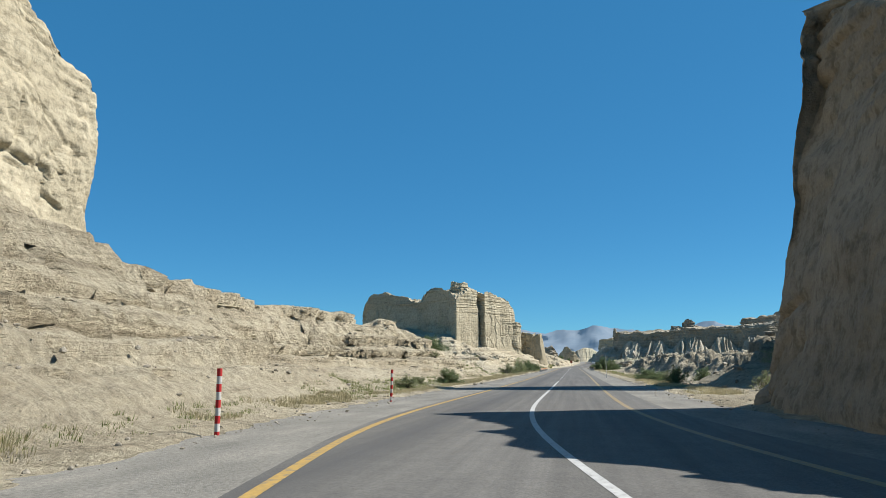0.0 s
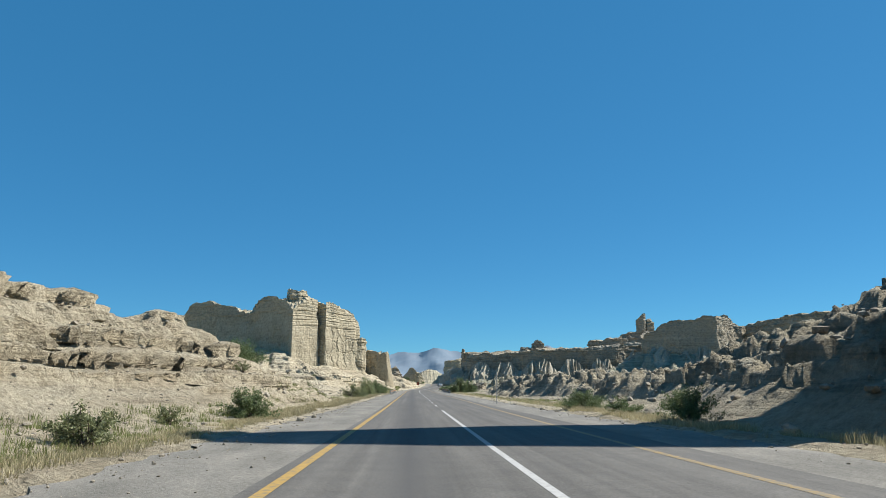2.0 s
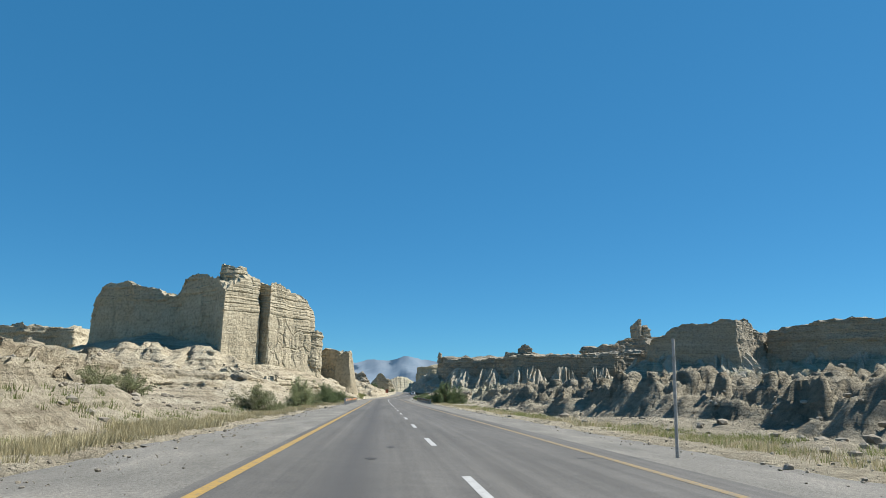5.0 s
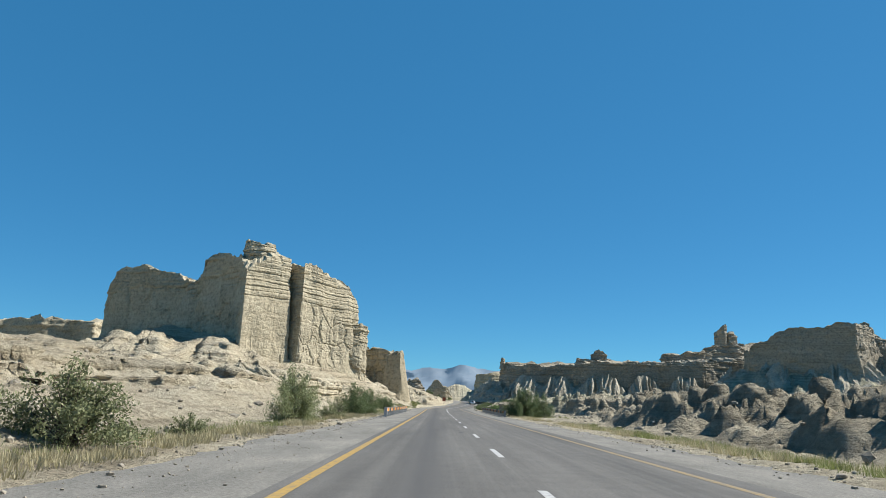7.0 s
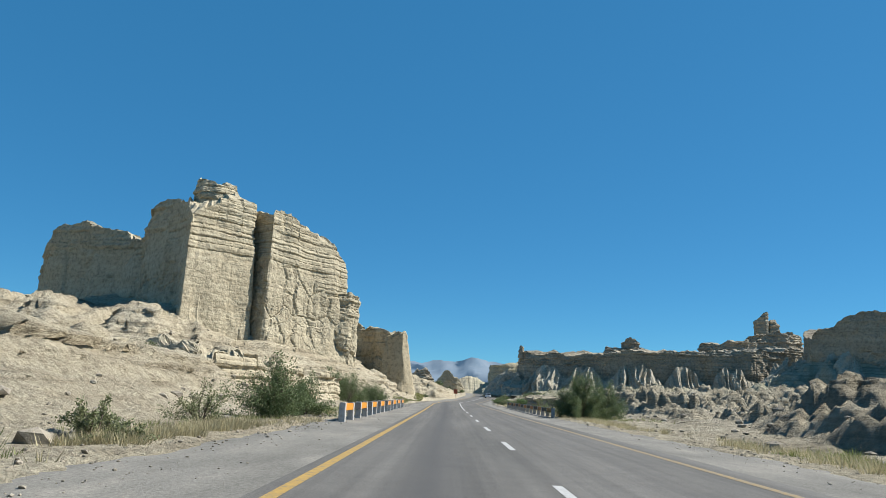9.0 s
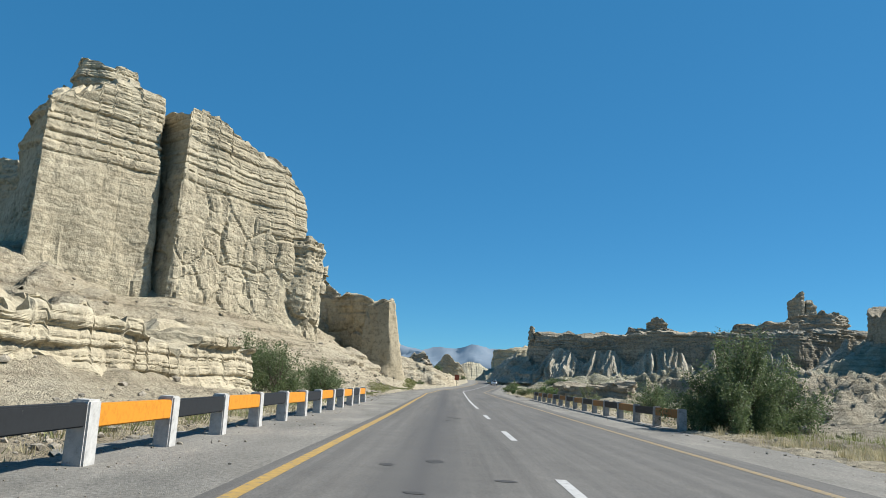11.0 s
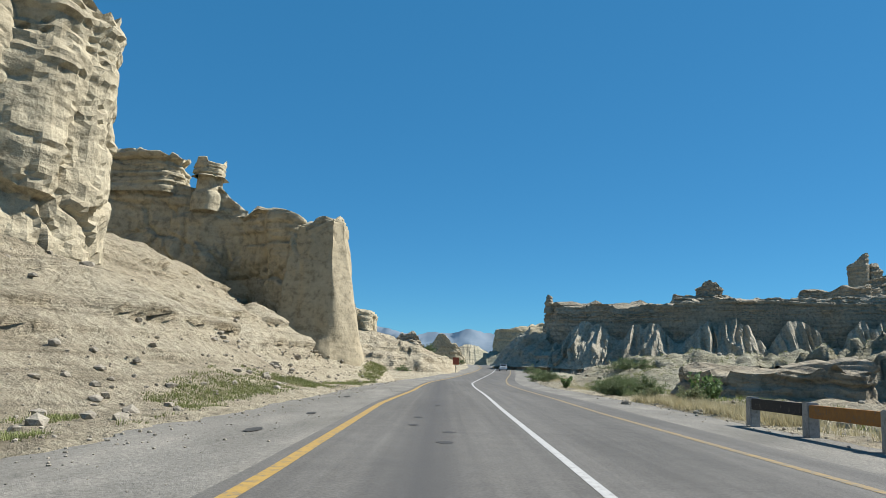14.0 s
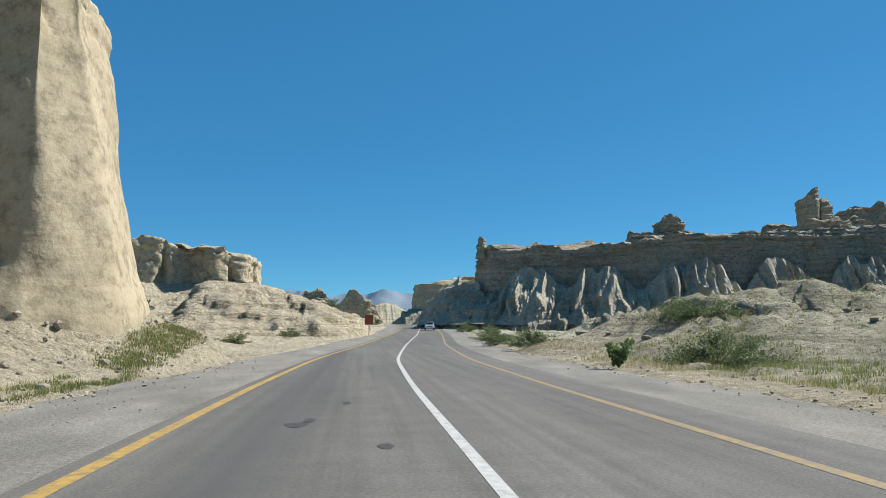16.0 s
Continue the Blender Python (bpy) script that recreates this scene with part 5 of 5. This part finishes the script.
def grass(name, label, strips, mat, seed, height):
    rs = np.random.RandomState(seed)
    tri = []
    for y0, y1, d0, d1, n, hk in strips:
        n = int(n * 2.2)
        yy = rs.uniform(y0, y1, n)
        dd = d0 + (d1 - d0) * rs.beta(1.6, 1.6, n)
        keep = fbm(yy / 3.2, dd / 1.6, 0, 2, seed) > -0.25
        yy, dd = yy[keep], dd[keep]
        xx = road_x(yy) + dd
        zz = terrain(xx, yy)
        blades = 14
        m = len(yy)
        size = height * hk * rs.uniform(0.5, 1.25, (m, 1))
        a = rs.uniform(0, 6.28, (m, blades))
        spread = rs.uniform(0, 0.26, (m, blades))
        bx, by = xx[:, None] + np.cos(a) * spread, yy[:, None] + np.sin(a) * spread
        bz = zz[:, None] + 0 * a - 0.02
        lean = rs.uniform(0.05, 0.75, (m, blades)) * size
        hgt = size * rs.uniform(0.55, 1.1, (m, blades))
        w = rs.uniform(0.006, 0.014, (m, blades))
        pa = np.stack([bx - np.sin(a) * w, by + np.cos(a) * w, bz], -1)
        pb = np.stack([bx + np.sin(a) * w, by - np.cos(a) * w, bz], -1)
        pc = np.stack([bx + np.cos(a) * lean, by + np.sin(a) * lean, bz + hgt], -1)
        tri.append(np.stack([pa, pb, pc], 2).reshape(-1, 3))
    V = np.concatenate(tri)
    ob = mesh_object(name, V, np.arange(len(V)).reshape(-1, 3), mat, flat=True)
    return tagged(ob, label, "grass", kind="stuff")


grass("dry_grass", "straw-coloured dry grass along the road verges",
      ((13, 36, -8.8, -7.7, 260, 0.5), (30, 66, -8.8, -7.3, 800, 0.45), (66, 110, -9.2, -7.2, 1200, 0.85), (105, 150, -9.0, -7.2, 700, 0.75), (150, 172, -8.6, -7.3, 600, 0.9),
       (172, 232, -8.4, -6.7, 260, 0.6), (42, 80, 7.3, 9.4, 1100, 0.85), (80, 130, 7.6, 10.5, 380, 0.8), (130, 204, 7.4, 9.0, 700, 0.9), (206, 256, 7.1, 9.2, 260, 0.8),
       (254, 270, 7.0, 8.6, 650, 1.2), (270, 330, 7.4, 9.4, 360, 0.6), (232, 300, -9.0, -7.4, 120, 0.6)), STRAW, 3, 0.34)
grass("green_grass", "short green grass and weeds along the verges",
      ((32, 62, -9.4, -7.6, 220, 0.45), (40, 110, -11.5, -8.4, 420, 0.8), (110, 180, -10.5, -8, 260, 0.8), (186, 240, -10, -7.0, 300, 0.9), (232, 262, -9.6, -7.2, 1600, 0.34), (262, 280, -9.4, -7.1, 900, 0.45), (278, 296, -8.6, -7.0, 900, 0.45),
       (84, 120, 8.0, 12.5, 520, 0.8), (128, 150, 7.8, 9.6, 260, 0.9), (150, 176, 8.0, 10, 260, 0.9), (200, 260, 8.4, 14, 420, 1.0), (262, 300, 8.2, 15, 800, 0.8), (286, 345, 11, 40, 3600, 0.45), (10, 26, -9, -7.8, 50, 0.5)), GREEN_GRASS, 4, 0.30)


# ---- loose stones ----
STONE = rock_material("loose_stone", (0.204, 0.182, 0.146), (0.292, 0.263, 0.212), (0.380, 0.350, 0.292), 0.1, 0.4)
ICO = bmesh.new()
bmesh.ops.create_icosphere(ICO, subdivisions=1, radius=1)
ICO_V = np.array([v.co[:] for v in ICO.verts])
ICO.faces.ensure_lookup_table()
ICO_F = np.array([[v.index for v in f.verts] for f in ICO.faces])
ICO.free()


def stones(name, label, strips, seed):
    rs = np.random.RandomState(seed)
    VV, FF, base = [], [], 0
    for y0, y1, d0, d1, n, s0, s1 in strips:
        y = rs.uniform(y0, y1, n)
        x = road_x(y) + rs.uniform(d0, d1, n)
        z = np.maximum(terrain(x, y), np.where(np.abs(x - road_x(y)) < 6.9, road_z(y) - 0.01, -99))
        s = s0 * (s1 / s0) ** (rs.uniform(0, 1, n) ** 2.2)
        for k in range(n):
            v = ICO_V * (1 + rs.uniform(-0.28, 0.28, (len(ICO_V), 1))) * np.array([1, rs.uniform(0.6, 1.1), rs.uniform(0.45, 0.8)]) * s[k]
            a = rs.uniform(0, 6.28)
            ca, sa = math.cos(a), math.sin(a)
            VV.append(np.stack([x[k] + v[:, 0] * ca - v[:, 1] * sa, y[k] + v[:, 0] * sa + v[:, 1] * ca, z[k] + v[:, 2] + s[k] * 0.25], -1))
            FF.append(ICO_F + base)
            base += len(ICO_V)
    ob = mesh_object(name, np.concatenate(VV), np.concatenate(FF), STONE, flat=True)
    return tagged(ob, label, "stones", kind="stuff")


stones("verge_stones", "small loose stones along the edges of the shoulders",
       ((12, 300, -8.4, -6.2, 1700, 0.015, 0.07), (12, 320, 6.2, 8.6, 1700, 0.015, 0.08), (182, 196, -8.4, -6.9, 160, 0.04, 0.13), (20, 300, -6.4, -4.4, 900, 0.01, 0.035), (20, 300, -7.4, -5.6, 1600, 0.012, 0.06), (20, 300, 5.4, 7.4, 900, 0.012, 0.05), (230, 300, -12, -7.5, 500, 0.03, 0.2)), 21)
stones("slope_stones", "fallen stones scattered on the rocky slopes",
       ((14, 70, -20, -8.6, 500, 0.03, 0.14), (70, 130, -22, -9, 420, 0.05, 0.25), (130, 245, -32, -9, 450, 0.06, 0.4), (245, 300, -20, -9, 160, 0.05, 0.3), (45, 130, 9, 30, 700, 0.06, 0.4), (130, 340, 9, 40, 1200, 0.06, 0.45)), 22)


def boulder(x, y, s, seed, lab):
    rs = np.random.RandomState(seed)
    bm = bmesh.new()
    bmesh.ops.create_icosphere(bm, subdivisions=3, radius=1)
    sq = rs.uniform(0.6, 1.1, 3)
    for v in bm.verts:
        n = noise.noise(v.co * 1.3 + Vector((seed, 0, 0))) * 0.5 + noise.noise(v.co * 3.5 + Vector((0, seed, 0))) * 0.15
        v.co = Vector((v.co.x * sq[0], v.co.y * sq[1], v.co.z * 0.6)) * s * (1 + n)
    ob = part("boulder", bm, STONE)
    ob.location = (x, y, max(ground_z(x, y), float(road_z(y)) if abs(x) < 6.9 else -9) + s * 0.28)
    return tagged(ob, lab, "boulder", "loose boulders")


for k, (x, y, s) in enumerate(((-6.4, 65.3, 0.17), (-6.3, 69, 0.16), (-6.6, 154.1, 0.16), (-7.2, 152, 0.13), (6.1, 265.4, 0.2), (6.4, 266.3, 0.14), (7.2, 259.5, 0.2), (-8.3, 262, 0.25), (-7.6, 240.5, 0.16),
                               (6.4, 82, 0.14), (6.6, 96, 0.12), (7.0, 131, 0.13), (-9.8, 270, 0.3))):
    boulder(x, y, s, 40 + k, "pale loose boulder lying beside the road")


# ---- car ----
def car(x, y, z, yaw):
    base = holder("car", "white saloon car on the far stretch of road", "car", x, y, z)
    body, t, b = material("white_car_paint", 0.25)
    b.inputs["Base Color"].default_value = (0.78, 0.79, 0.80, 1)
    glass, t, b = material("dark_car_glass", 0.05)
    b.inputs["Base Color"].default_value = (0.02, 0.025, 0.03, 1)
    tyre, t, b = material("tyre_rubber", 0.85)
    b.inputs["Base Color"].default_value = (0.02, 0.02, 0.02, 1)
    lamp, t, b = material("lamp_glass", 0.1)
    b.inputs["Base Color"].default_value = (0.8, 0.8, 0.75, 1)
    bm = box_bm(1.7, 4.3, 0.62, 0.12, (0, 0, 0.62), 3)
    part("body", bm, body, base)
    bm = box_bm(1.5, 2.3, 0.58, 0.05, (0, 0.2, 1.18), 2)
    for v in bm.verts:
        if v.co.z > 1.2:
            v.co.x *= 0.82
            v.co.y = 0.2 + (v.co.y - 0.2) * 0.66
    cabin = part("cabin", bm, body, base)
    bm = bmesh.new()
    bm.faces.new([bm.verts.new(p) for p in ((-0.66, -0.93, 0.98), (0.66, -0.93, 0.98), (0.56, -0.6, 1.4), (-0.56, -0.6, 1.4))])
    part("windscreen", bm, glass, cabin)
    for s in (-1, 1):
        bm = bmesh.new()
        bm.faces.new([bm.verts.new(p) for p in ((s * 0.762, -0.75, 0.98), (s * 0.762, 1.15, 0.98), (s * 0.645, 0.85, 1.4), (s * 0.645, -0.5, 1.4))])
        part("side_window", bm, glass, cabin)
        part("headlight", box_bm(0.34, 0.06, 0.14, 0.02, (s * 0.6, -2.13, 0.72)), lamp, base)
        for yy in (-1.35, 1.3):
            bm = bmesh.new()
            bmesh.ops.create_cone(bm, cap_ends=True, segments=20, radius1=0.31, radius2=0.31, depth=0.2, matrix=Matrix.Translation((s * 0.76, yy, 0.31)) @ Matrix.Rotation(radians(90), 4, "Y"))
            part("wheel", bm, tyre, base)
    part("grille", box_bm(0.8, 0.05, 0.16, 0.02, (0, -2.14, 0.62)), glass, base)
    base.rotation_euler = (0, 0, yaw)
    return base


_cy = 400.0
car(float(road_x(_cy)) + 1.85, _cy, float(road_z(_cy)), math.atan2(float(road_x(_cy - 5) - road_x(_cy + 5)), 10.0))
